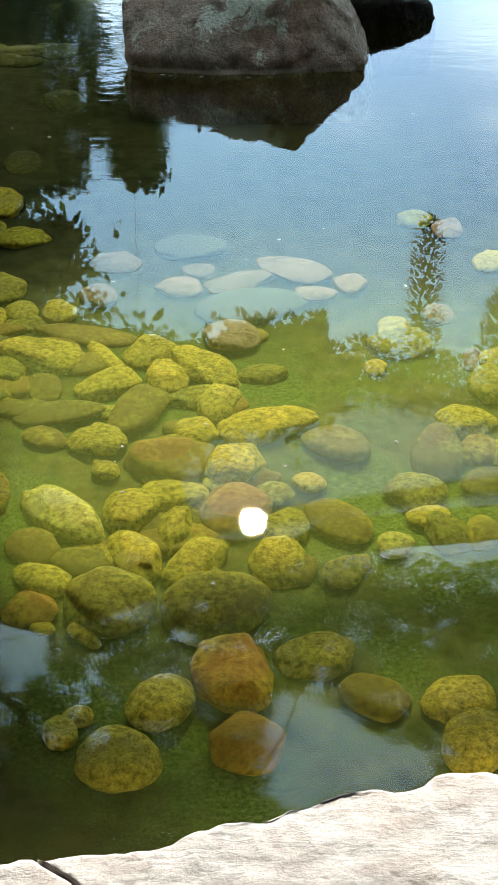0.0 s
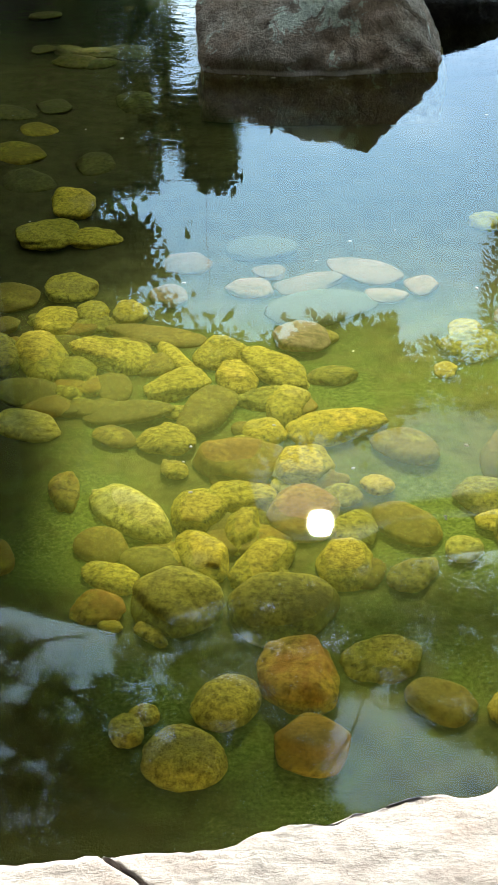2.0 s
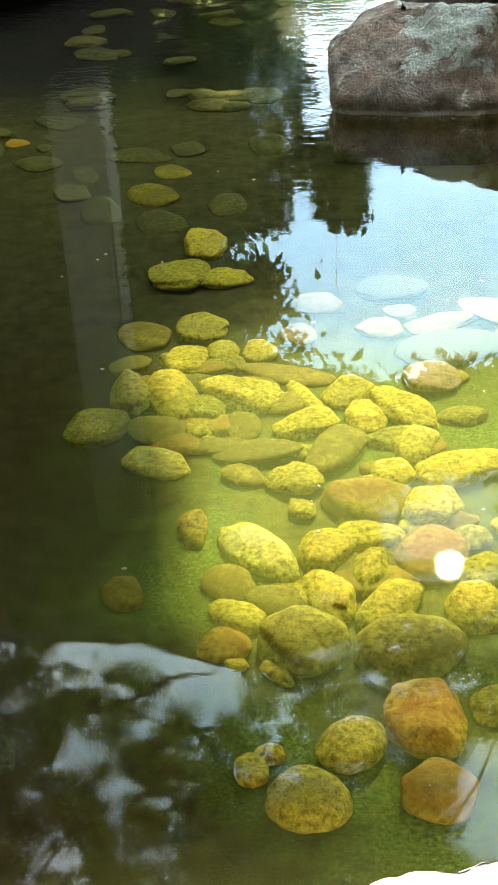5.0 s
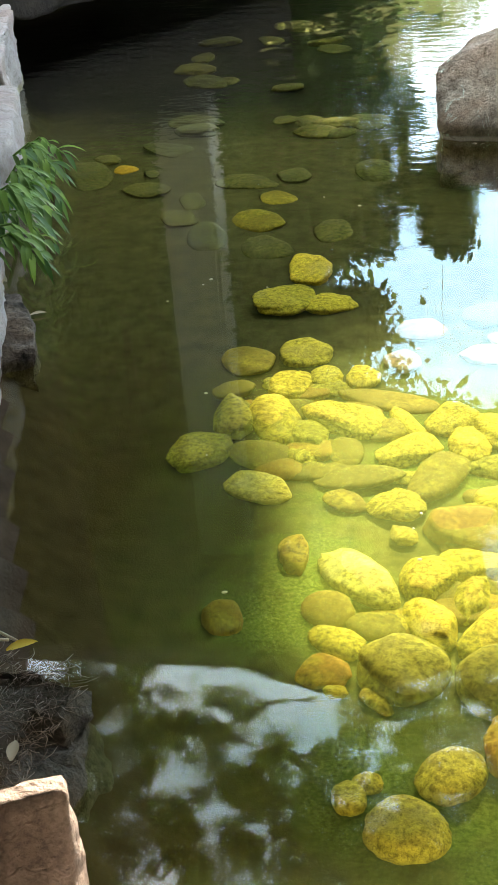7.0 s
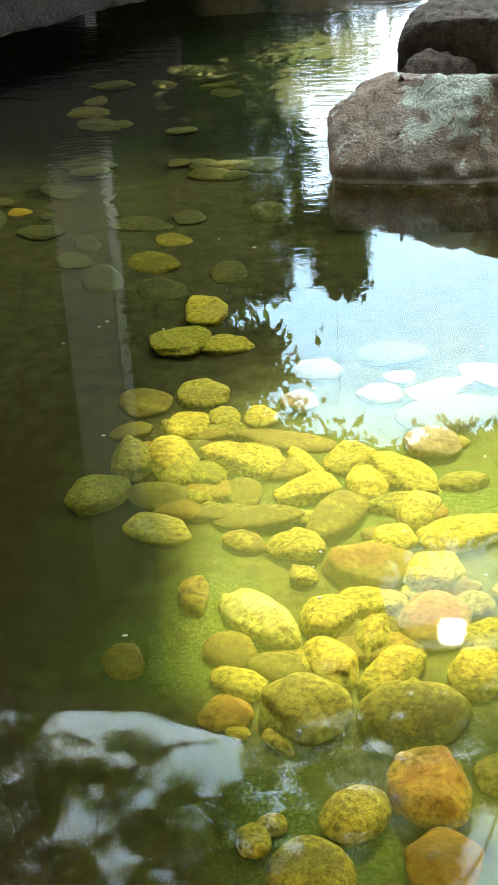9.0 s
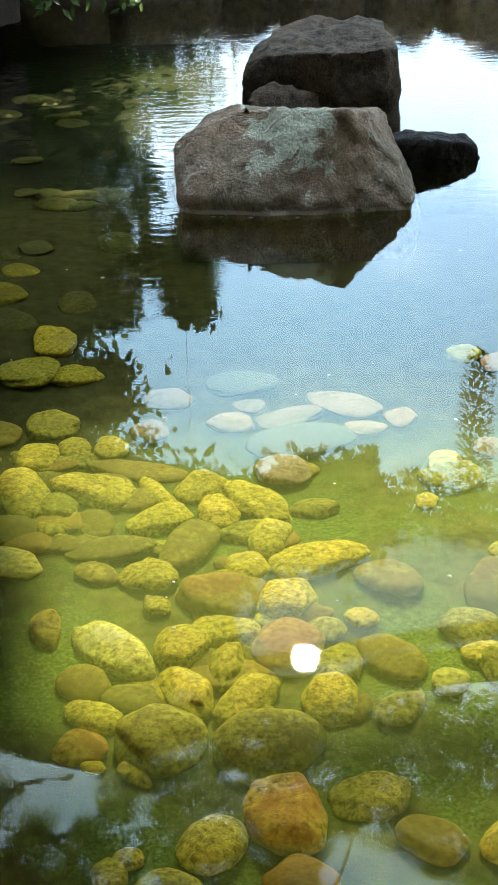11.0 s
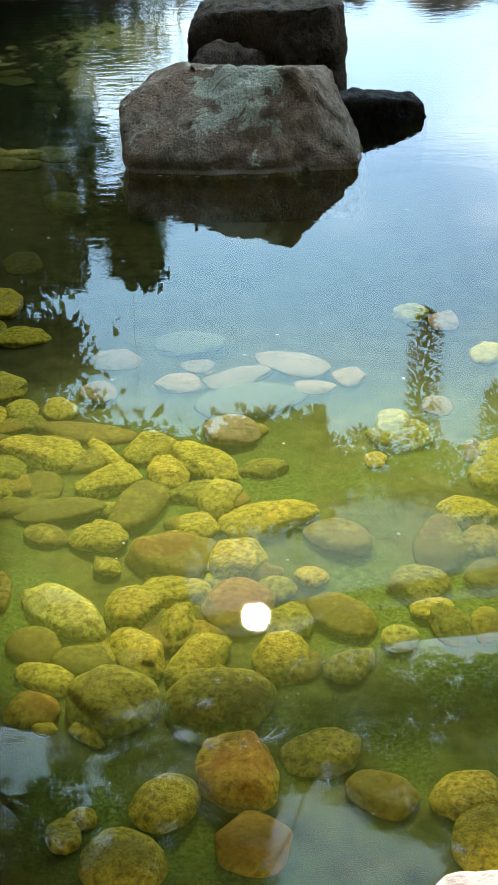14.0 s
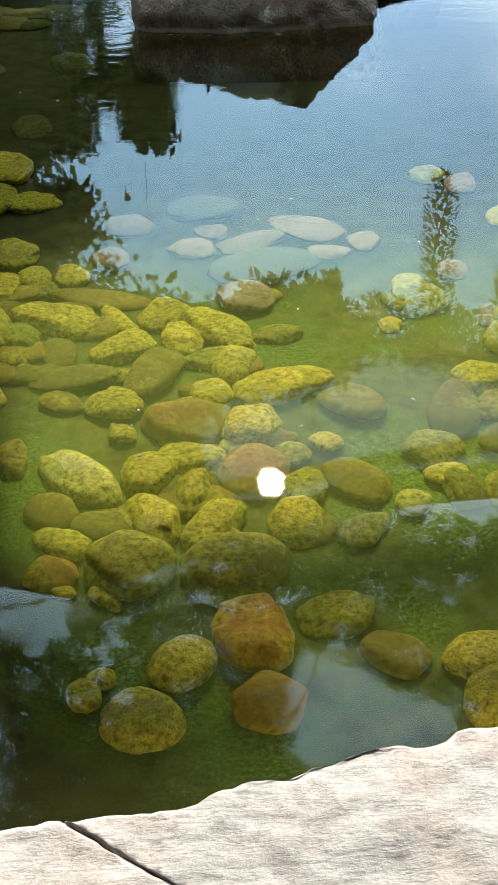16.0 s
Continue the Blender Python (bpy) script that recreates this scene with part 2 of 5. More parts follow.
    top = nt.nodes.new("ShaderNodeMixShader")
    nt.links.new(fres.outputs[0], top.inputs[0])
    nt.links.new(body.outputs[0], top.inputs[1])
    nt.links.new(gloss.outputs[0], top.inputs[2])
    nt.links.new(top.outputs[0], out.inputs["Surface"])
    return m


def murk_material():
    """Fine green silt hanging in the water, thicker in slow drifting clouds, none over the deep end; thinned where
    shade should stay dark.
    """
    m, nt, bs = material("suspended_silt")
    nt.nodes.remove(bs)
    clear = node(nt, "ShaderNodeBsdfTransparent", Color=(0.97, 0.98, 0.90, 1))
    silt = node(nt, "ShaderNodeBsdfDiffuse", Color=(0.46, 0.50, 0.13, 1))
    g = nt.nodes.new("ShaderNodeNewGeometry")
    sep = nt.nodes.new("ShaderNodeSeparateXYZ")
    nt.links.new(g.outputs["Position"], sep.inputs[0])
    thin = node(nt, "ShaderNodeMapRange", **{"From Min": 3.2, "From Max": 3.65, "To Min": 1.0, "To Max": 0.0})
    nt.links.new(sep.outputs["Y"], thin.inputs["Value"])
    drift = node(nt, "ShaderNodeMapRange", **{"From Min": 0.35, "From Max": 0.65, "To Min": 0.10, "To Max": 0.25})
    nt.links.new(noise_tex(nt, coords(nt, True, (1, 1, 4)), 1.7, 3, 0.5), drift.inputs["Value"])
    fac = nt.nodes.new("ShaderNodeMath")
    fac.operation = "MULTIPLY"
    edge = node(nt, "ShaderNodeMapRange", **{"From Min": 1.6, "From Max": 2.3, "To Min": 0.3, "To Max": 1.0})
    nt.links.new(sep.outputs["Y"], edge.inputs["Value"])
    thinned = nt.nodes.new("ShaderNodeMath")
    thinned.operation = "MULTIPLY"
    nt.links.new(thin.outputs[0], thinned.inputs[0])
    nt.links.new(edge.outputs[0], thinned.inputs[1])
    nt.links.new(thinned.outputs[0], fac.inputs[0])
    nt.links.new(drift.outputs[0], fac.inputs[1])
    # Left fade follows the shaded side of the pond.
    shade_fade = node(nt, "ShaderNodeMapRange", **{"From Min": -1.0, "From Max": -0.6, "To Min": 0.05, "To Max": 1.0})
    nt.links.new(sep.outputs["X"], shade_fade.inputs["Value"])
    masked = nt.nodes.new("ShaderNodeMath")
    masked.operation = "MULTIPLY"
    nt.links.new(fac.outputs[0], masked.inputs[0])
    nt.links.new(shade_fade.outputs[0], masked.inputs[1])
    ms = nt.nodes.new("ShaderNodeMixShader")
    nt.links.new(masked.outputs[0], ms.inputs[0])
    nt.links.new(clear.outputs[0], ms.inputs[1])
    nt.links.new(silt.outputs[0], ms.inputs[2])
    nt.links.new(ms.outputs[0], nt.nodes["Material Output"].inputs["Surface"])
    return m


def rock_material(name, dark, light, lichen=0.0, warm=None, scale=1.0):
    m, nt, bs = material(name)
    v = coords(nt, True)
    big = noise_tex(nt, v, 3.5 * scale, 5, 0.6)
    mid = noise_tex(nt, v, 16.0 * scale, 6, 0.68)
    fine = noise_tex(nt, v, 85.0 * scale, 5, 0.7)
    col = ramp(nt, mid, (0.30, dark), (0.70, light))
    if warm:
        col = mix(nt, ramp(nt, big, (0.46, (0.0,)), (0.60, (1.0,))), col, mix(nt, 0.6, col, warm))
    col = mix(nt, 0.7, col, ramp(nt, fine, (0.35, (0.45,)), (0.55, (1.0,))), "MULTIPLY")
    if lichen:
        patch = noise_tex(nt, v, 9.0, 7, 0.75, 0.8)
        skin = ramp(nt, fine, (0.35, (0.48, 0.54, 0.42)), (0.62, (0.84, 0.89, 0.74)))
        g = nt.nodes.new("ShaderNodeNewGeometry")
        sep = nt.nodes.new("ShaderNodeSeparateXYZ")
        nt.links.new(g.outputs["Position"], sep.inputs[0])
        off = nt.nodes.new("ShaderNodeVectorMath")
        off.operation = "DISTANCE"
        nt.links.new(g.outputs["Position"], off.inputs[0])
        off.inputs[1].default_value = (0.13, 5.42, 0.27)
        near = ramp(nt, off.outputs["Value"], (0.08, (1.0,)), (0.26, (0.0,)))
        spread_out = nt.nodes.new("ShaderNodeMath")
        spread_out.operation = "MULTIPLY_ADD"
        spread_out.inputs[1].default_value = 0.22
        nt.links.new(near, spread_out.inputs[0])
        nt.links.new(patch, spread_out.inputs[2])
        spot = ramp(nt, spread_out.outputs[0], (0.595, (0.0,)), (0.625, (0.9,)))
        col = mix(nt, spot, col, skin)
    warp = nt.nodes.new("ShaderNodeVectorMath")
    warp.operation = "MULTIPLY_ADD"
    warp.inputs[1].default_value = (0.16, 0.16, 0.16)
    nt.links.new(node(nt, "ShaderNodeTexNoise", Scale=7.0, Detail=4.0).outputs["Color"], warp.inputs[0])
    nt.links.new(v, warp.inputs[2])
    crack = nt.nodes.new("ShaderNodeTexVoronoi")
    crack.feature = "DISTANCE_TO_EDGE"
    crack.inputs["Scale"].default_value = 5.0 * scale
    nt.links.new(warp.outputs[0], crack.inputs["Vector"])
    line = ramp(nt, crack.outputs["Distance"], (0.004, (0.25,)), (0.03, (1.0,)))
    col = mix(nt, mix(nt, 0.40, (0, 0, 0), ramp(nt, big, (0.45, (0.0,)), (0.60, (1.0,)))), col, mix(nt, 1.0, col, line, "MULTIPLY"))
    if lichen:
        edge = ramp(nt, sep.outputs["Z"], (0.0, (0.0,)), (0.003, (1.0,)), (0.014, (1.0,)), (0.022, (0.0,)))
        col = mix(nt, mix(nt, 1.0, edge, ramp(nt, mid, (0.36, (0.0,)), (0.44, (1.0,))), "MULTIPLY"), col, (0.80, 0.72, 0.64))
    nt.links.new(col, bs.inputs["Base Color"])
    bs.inputs["Roughness"].default_value = 0.85
    bs.inputs["Specular IOR Level"].default_value = 0.25
    bump(nt, bs, mix(nt, 0.10, mix(nt, 0.45, mid, fine), line), 1.0, 0.034)
    return m


def sandstone_material():
    """Pale bedded sandstone: thin wavy layers, rosy stains and dark cracks."""
    m, nt, bs = material("pale_sandstone")
    v = coords(nt, True, (1.0, 2.0, 2.0))
    band = noise_tex(nt, v, 7.0, 6, 0.62, 0.9)
    v2 = coords(nt, True, (1.0, 5.0, 5.0))
    lines = noise_tex(nt, v2, 14.0, 5, 0.7, 0.5)
    stain = noise_tex(nt, coords(nt, True), 3.0, 4, 0.6)
    fine = noise_tex(nt, coords(nt, True), 140.0, 4, 0.7)
    col = ramp(nt, band, (0.30, (0.315, 0.27, 0.25)), (0.50, (0.41, 0.372, 0.348)), (0.70, (0.465, 0.435, 0.412)))
    col = mix(nt, ramp(nt, stain, (0.48, (0.0,)), (0.68, (0.55,))), col, (0.42, 0.305, 0.25))
    col = mix(nt, 0.45, col, ramp(nt, lines, (0.36, (0.30,)), (0.44, (1.0,))), "MULTIPLY")
    seam = noise_tex(nt, coords(nt, True, (1.0, 3.0, 3.0)), 11.0, 3, 0.55, 1.4)
    col = mix(nt, 0.5, col, ramp(nt, seam, (0.485, (1.0, 1.0, 1.0)), (0.50, (0.45, 0.38, 0.36)), (0.515, (1.0, 1.0, 1.0))), "MULTIPLY")
    col = mix(nt, 0.35, col, ramp(nt, fine, (0.35, (0.5,)), (0.6, (1.0,))), "MULTIPLY")
    nt.links.new(col, bs.inputs["Base Color"])
    bs.inputs["Roughness"].default_value = 0.9
    bs.inputs["Specular IOR Level"].default_value = 0.2
    bump(nt, bs, mix(nt, 0.4, lines, fine), 0.45, 0.012)
    return m


def plain_material(name, a, b, scale, rough=0.8, stretch=(1, 1, 1), relief=0.4):
    m, nt, bs = material(name)
    v = coords(nt, True, stretch)
    n1 = noise_tex(nt, v, scale, 5, 0.65)
    n2 = noise_tex(nt, v, scale * 7, 4, 0.7)
    col = mix(nt, 0.5, ramp(nt, n1, (0.3, a), (0.7, b)), ramp(nt, n2, (0.3, a), (0.7, b)))
    nt.links.new(col, bs.inputs["Base Color"])
    bs.inputs["Roughness"].default_value = rough
    bs.inputs["Specular IOR Level"].default_value = 0.25
    bump(nt, bs, n2, relief, 0.02)
    return m


def leaf_material(name, a, b, through_light=0.25):
    m, nt, bs = material(name)
    g = nt.nodes.new("ShaderNodeNewGeometry")
    col = ramp(nt, g.outputs["Random Per Island"], (0.0, a), (1.0, b))
    nt.links.new(col, bs.inputs["Base Color"])
    bs.inputs["Roughness"].default_value = 0.5
    bs.inputs["Specular IOR Level"].default_value = 0.3
    tr = nt.nodes.new("ShaderNodeBsdfTranslucent")
    nt.links.new(col, tr.inputs["Color"])
    ms = nt.nodes.new("ShaderNodeMixShader")
    ms.inputs[0].default_value = through_light
    nt.links.new(bs.outputs[0], ms.inputs[1])
    nt.links.new(tr.outputs[0], ms.inputs[2])
    nt.links.new(ms.outputs[0], nt.nodes["Material Output"].inputs["Surface"])
    return m


def cloth_material(name, open_part):
    """Knitted shade cloth assumed for the dark cover overhead: most of it dark thread, the rest open; denser parts are
    added to shape the shade on the bed.
    """
    m, nt, bs = material(name)
    nt.links.new(ramp(nt, noise_tex(nt, coords(nt, True), 1.5, 4), (0.3, (0.015, 0.02, 0.012)), (0.7, (0.03, 0.035, 0.02))), bs.inputs["Base Color"])
    bs.inputs["Roughness"].default_value = 0.9
    hole = nt.nodes.new("ShaderNodeBsdfTransparent")
    ms = nt.nodes.new("ShaderNodeMixShader")
    g = nt.nodes.new("ShaderNodeNewGeometry")
    lean = nt.nodes.new("ShaderNodeVectorMath")
    lean.operation = "DOT_PRODUCT"
    lean.inputs[1].default_value = (1.0, 0.365, 0.0)
    nt.links.new(g.outputs["Position"], lean.inputs[0])
    # Openness drops along the walkway to set where sun meets shade below.
    shade_edge = nt.nodes.new("ShaderNodeMapRange")
    shade_edge.interpolation_type = "SMOOTHSTEP"
    nt.links.new(lean.outputs["Value"], shade_edge.inputs["Value"])
    for key, value in (("From Min", 3.20), ("From Max", 3.36), ("To Min", min(0.12, open_part)), ("To Max", open_part)):
        shade_edge.inputs[key].default_value = value
    across = nt.nodes.new("ShaderNodeVectorMath")
    across.operation = "DOT_PRODUCT"
    across.inputs[1].default_value = (-0.24, 1.0, 0.0)
    nt.links.new(g.outputs["Position"], across.inputs[0])
    seam = node(nt, "ShaderNodeMapRange", **{"From Min": 9.0, "From Max": 10.0, "To Min": 0.0, "To Max": 1.0})
    nt.links.new(across.outputs["Value"], seam.inputs["Value"])
    # Dense band added to cast the dark strip across the cobbles.
    shade_band = ramp(nt, seam.outputs["Result"], (0.14, (0.70,)), (0.25, (0.05,)), (0.42, (0.05,)), (0.51, (1.0,)))
    weave = nt.nodes.new("ShaderNodeMath")
    weave.operation = "MULTIPLY"
    nt.links.new(shade_edge.outputs["Result"], weave.inputs[0])
    nt.links.new(shade_band, weave.inputs[1])
    nt.links.new(weave.outputs[0], ms.inputs[0])
    nt.links.new(bs.outputs[0], ms.inputs[1])
    nt.links.new(hole.outputs[0], ms.inputs[2])
    nt.links.new(ms.outputs[0], nt.nodes["Material Output"].inputs["Surface"])
    return m


MURK, RIPPLE = 0.11, 0.30
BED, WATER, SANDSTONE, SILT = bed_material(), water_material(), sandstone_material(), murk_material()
POND_ROCK = rock_material("lichen_rock", (0.17, 0.132, 0.095), (0.60, 0.50, 0.375), 1.0, (0.50, 0.345, 0.23))
DARK_ROCK = rock_material("dark_rock", (0.034, 0.028, 0.021), (0.25, 0.20, 0.15), 0.0, (0.22, 0.155, 0.105))
# Blacker than dark_rock for wetness and for the shade put into it.
BLACK_ROCK = rock_material("wet_shaded_rock", (0.012, 0.011, 0.010), (0.06, 0.055, 0.05))
BROWN_STONE = rock_material("brown_sandstone", (0.17, 0.115, 0.085), (0.36, 0.26, 0.20), 0.0, (0.38, 0.26, 0.19))
MOSS_ROCK = rock_material("mossy_rock", (0.035, 0.030, 0.023), (0.15, 0.135, 0.11), 0.0, (0.085, 0.07, 0.035))
CONCRETE = plain_material("grey_concrete", (0.28, 0.265, 0.235), (0.40, 0.38, 0.345), 3.0, 0.85)
DARK_SLAB = plain_material("weathered_dark_stone", (0.025, 0.021, 0.018), (0.075, 0.062, 0.052), 5.0, 0.85, relief=0.7)
ROOF_WOOD = plain_material("dark_roof_boards", (0.055, 0.042, 0.030), (0.13, 0.10, 0.075), 4.0, 0.8, (1, 8, 1))
DARK_WALL = plain_material("dark_wall", (0.015, 0.03, 0.01), (0.06, 0.085, 0.03), 6.0, 0.9, relief=0.9)
STEEL = plain_material("dark_steel", (0.04, 0.04, 0.04), (0.07, 0.07, 0.07), 9.0, 0.5)
BARK = plain_material("bark", (0.05, 0.037, 0.027), (0.14, 0.11, 0.08), 9.0, 0.9, (1, 1, 0.25), 0.9)
TREE_LEAF = leaf_material("tree_leaves", (0.035, 0.07, 0.02), (0.11, 0.17, 0.045), 0.5)
VINE_LEAF = leaf_material("vine_leaves", (0.035, 0.09, 0.02), (0.10, 0.19, 0.04))
# Tone range widened so the colour carries the contrast of sun on leaves.
PLANT_LEAF = leaf_material("fresh_leaves", (0.035, 0.11, 0.02), (0.28, 0.46, 0.08), 0.35)
DRY_LEAF = leaf_material("dry_leaves", (0.40, 0.32, 0.18), (0.62, 0.56, 0.42), 0.2)
NEEDLE = leaf_material("dry_needles", (0.10, 0.07, 0.045), (0.30, 0.24, 0.18), 0.1)
YELLOW_LEAF = leaf_material("yellow_leaf", (0.75, 0.48, 0.03), (0.80, 0.55, 0.05), 0.3)


# ---- mesh helpers ----
def mesh_object(name, bm, mat, smooth=True):
    me = bpy.data.meshes.new(name)
    bm.normal_update()
    bm.to_mesh(me)
    bm.free()
    me.materials.append(mat)
    if smooth:
        me.polygons.foreach_set("use_smooth", [True] * len(me.polygons))
    return new(name, me)


def part(name, bm, mat, parent, label="", smooth=False):
    ob = mesh_object(name, bm, mat, smooth)
    ob.parent = parent
    if label:
        tagged(ob, label)
    return ob


def thing(name, at, label, category, group="", kind=""):
    ob = new(name)
    ob.location = at
    return tagged(ob, label, category, group, kind)


def fbm(p, scale, octaves=4):
    return noise.fractal(Vector(p) * scale, 1.0, 2.0, octaves)


def refine(bm, length, rounds=7):
    for _ in range(rounds):
        bmesh.ops.triangulate(bm, faces=bm.faces[:])
        long = [e for e in bm.edges if e.calc_length() > length]
        if not long:
            break
        bmesh.ops.subdivide_edges(bm, edges=long, cuts=1)
    bmesh.ops.triangulate(bm, faces=bm.faces[:])


def roughen(bm, offset, coarse, fine, soften=1):
    """Softens the hull's edges and breaks its faces up with two scales of relief."""
    for _ in range(soften):
        bmesh.ops.smooth_vert(bm, verts=bm.verts[:], factor=0.5, use_axis_x=True, use_axis_y=True, use_axis_z=True)
    bm.normal_update()
    o = Vector(offset)
    moves = []
    for v in bm.verts:
        p = v.co + o
        ridge = abs(fbm(p, 5.0, 3))
        moves.append(v.normal * (coarse * (fbm(p, 3.0, 3) - 0.5 * ridge) + fine * fbm(p, 22.0, 4)))
    for v, d in zip(bm.verts, moves):
        v.co += d


def hull_rock(name, corners, mat, cell, coarse, fine, label, category="rock", soften=1, group="", facets=False):
    bm = bmesh.new()
    base = Vector((sum(c[0] for c in corners) / len(corners), sum(c[1] for c in corners) / len(corners), 0))
    for c in corners:
        bm.verts.new(Vector(c) - base)
    bmesh.ops.convex_hull(bm, input=bm.verts[:])
    bmesh.ops.delete(bm, geom=[v for v in bm.verts if not v.link_faces], context="VERTS")
    refine(bm, cell)
    roughen(bm, base, coarse, fine, soften)
    ob = mesh_object(name, bm, mat, not facets)
    ob.location = base
    return tagged(ob, label, category, group)


def slab(name, outline, top, thick, mat, cell, label, group="", rough=0.02):
    """A quarried slab: an outline with a broken edge, extruded, its top gently uneven."""
    bm = bmesh.new()
    cx = sum(p[0] for p in outline) / len(outline)
    cy = sum(p[1] for p in outline) / len(outline)
    low = [bm.verts.new((x - cx, y - cy, -thick)) for x, y in outline]
    up = [bm.verts.new((x - cx, y - cy, 0)) for x, y in outline]
    n = len(outline)
    bm.faces.new(up)
    bm.faces.new(low[::-1])
    for i in range(n):
        bm.faces.new((low[i], low[(i + 1) % n], up[(i + 1) % n], up[i]))
    bmesh.ops.recalc_face_normals(bm, faces=bm.faces[:])
    refine(bm, cell)
    roughen(bm, (cx, cy, top), rough, rough * 0.35, 1)
    ob = mesh_object(name, bm, mat)
    ob.location = (cx, cy, top)
    return tagged(ob, label, "stone slab", group)


def box(bm, lo, hi):
    c = [(a + b) / 2 for a, b in zip(lo, hi)]
    s = [b - a for a, b in zip(lo, hi)]
    bmesh.ops.create_cube(bm, size=1, matrix=Matrix.Translation(c) @ Matrix.Diagonal((*s, 1)))


def tube(bm, points, radii, sides=7):
    """A tapering limb through the points."""
    rings = []
    for i, (p, r) in enumerate(zip(points, radii)):
        a, b = points[max(i - 1, 0)], points[min(i + 1, len(points) - 1)]
        d = (Vector(b) - Vector(a)).normalized()
        side = d.cross(Vector((0.31, 0.17, 0.93))).normalized()
        other = d.cross(side)
        rings.append([bm.verts.new(Vector(p) + (side * math.cos(k * math.tau / sides) + other * math.sin(k * math.tau / sides)) * r) for k in range(sides)])
    for a, b in zip(rings, rings[1:]):
        for k in range(sides):
            bm.faces.new((a[k], a[(k + 1) % sides], b[(k + 1) % sides], b[k]))
    bm.faces.new(rings[0][::-1])
    bm.faces.new(rings[-1])


def leaf(bm, at, along, out, length, width):
    """One folded leaf: four faces about a midrib."""
    at, along = Vector(at), Vector(along).normalized()
    side = along.cross(Vector(out))
    side = side.normalized() if side.length > 1e-4 else Vector((1, 0, 0))
    up = side.cross(along)
    a = bm.verts.new(at)
    b = bm.verts.new(at + along * length * 0.5 - up * width * 0.15)
    c = bm.verts.new(at + along * length - up * width * 0.3)
    l = bm.verts.new(at + along * length * 0.42 + side * width * 0.5)
    r = bm.verts.new(at + along * length * 0.42 - side * width * 0.5)
    for f in ((a, b, l), (b, c, l), (a, r, b), (b, r, c)):
        bm.faces.new(f)


# ---- the ground with the pond's basin, and the water ----
SHORE = [(-0.30, 0.95), (-0.62, 1.25), (-0.80, 1.70), (-1.12, 2.45), (-1.62, 3.75), (-2.35, 6.0), (-3.6, 8.2), (-3.2, 10.2), (-0.6, 10.9), (1.9, 10.3),
         (5.0, 10.9), (8.5, 9.0), (9.5, 5.0), (7.0, 1.6), (3.0, 1.1), (0.7, 1.0)]


def shore_distance(x, y):
    """Metres from the waterline, positive over water."""
    best, inside = 1e9, False
    n = len(SHORE)
    for i in range(n):
        (ax, ay), (bx, by) = SHORE[i], SHORE[(i + 1) % n]
        dx, dy = bx - ax, by - ay
        k = max(0.0, min(1.0, ((x - ax) * dx + (y - ay) * dy) / (dx * dx + dy * dy)))
        best = min(best, math.hypot(x - ax - k * dx, y - ay - k * dy))
        if (ay > y) != (by > y) and x < ax + (y - ay) / dy * dx:
            inside = not inside
    return best if inside else -best


def bed_height(x, y):
    d = shore_distance(x, y)
    if d > 0:
        deep = -0.150 - 0.12 * max(0.0, min(1.0, (y - 4.3) / 2.6))
        z = deep * min(1.0, d / 0.22)
        return z + 0.006 * fbm((x, y, 0), 2.5, 3) * min(1.0, d)
    return 0.05 + min(0.28, -d * 0.25) + 0.03 * fbm((x, y, 0), 1.5, 3)


def spread(lo, hi, step, far):
    inner = list(np.arange(lo, hi + step / 2, step))
    outer, s = [], step
    p = hi
    while p < far:
        s *= 1.45
        p += s
        outer.append(p)
    left, s, p = [], step, lo
    while p > -far:
        s *= 1.45
        p -= s
        left.append(p)
    return left[::-1] + inner + outer


def build_ground():
    xs, ys = spread(-4.2, 3.4, 0.075, 700), spread(0.6, 11.4, 0.085, 700)
    verts = [(x, y, bed_height(x, y)) for y in ys for x in xs]
    w = len(xs)
    faces = [(j * w + i, j * w + i + 1, (j + 1) * w + i + 1, (j + 1) * w + i) for j in range(len(ys) - 1) for i in range(w - 1)]
    me = bpy.data.meshes.new("ground")
    me.from_pydata(verts, [], faces)
    me.materials.append(BED)
    me.polygons.foreach_set("use_smooth", [True] * len(me.polygons))
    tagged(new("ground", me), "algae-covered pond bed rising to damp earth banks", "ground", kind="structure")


build_ground()
bm = bmesh.new()
bmesh.ops.create_grid(bm, x_segments=4, y_segments=4, size=1, matrix=Matrix.Translation((3.0, 6.0, 0)) @ Matrix.Diagonal((8.0, 6.0, 1, 1)))
water = tagged(mesh_object("water", bm, WATER), "clear still green pond water reflecting sky and trees", "water", kind="structure")
bm = bmesh.new()
bmesh.ops.create_grid(bm, x_segments=2, y_segments=2, size=1, matrix=Matrix.Translation((3.0, 6.0, -0.118)) @ Matrix.Diagonal((8.0, 6.0, 1, 1)))
part("silt_layer", bm, SILT, water, "thin cloud of green silt in the water")


# Unseen walls added around the eye to hold back sky light.
def sky_block_wall(name, lo, hi, label):
    bm = bmesh.new()
    box(bm, lo, hi)
    tagged(mesh_object(name, bm, DARK_WALL, False), label, "wall", kind="structure")


sky_block_wall("wall_south", (-6.5, -3.5, 0), (7.6, -3.1, 7.0), "tall dark wall added unseen behind the pond's edge to block sky light")
sky_block_wall("wall_west", (-6.5, -3.5, 0), (-6.1, 13.0, 7.0), "tall dark wall added unseen beside the garden to block sky light")
sky_block_wall("wall_east", (7.2, -3.5, 0), (7.6, 13.0, 7.0), "tall dark wall added unseen beside the garden to block sky light")
# Overhead roof, likewise added out of view to cut the sky's fill.
bm = bmesh.new()
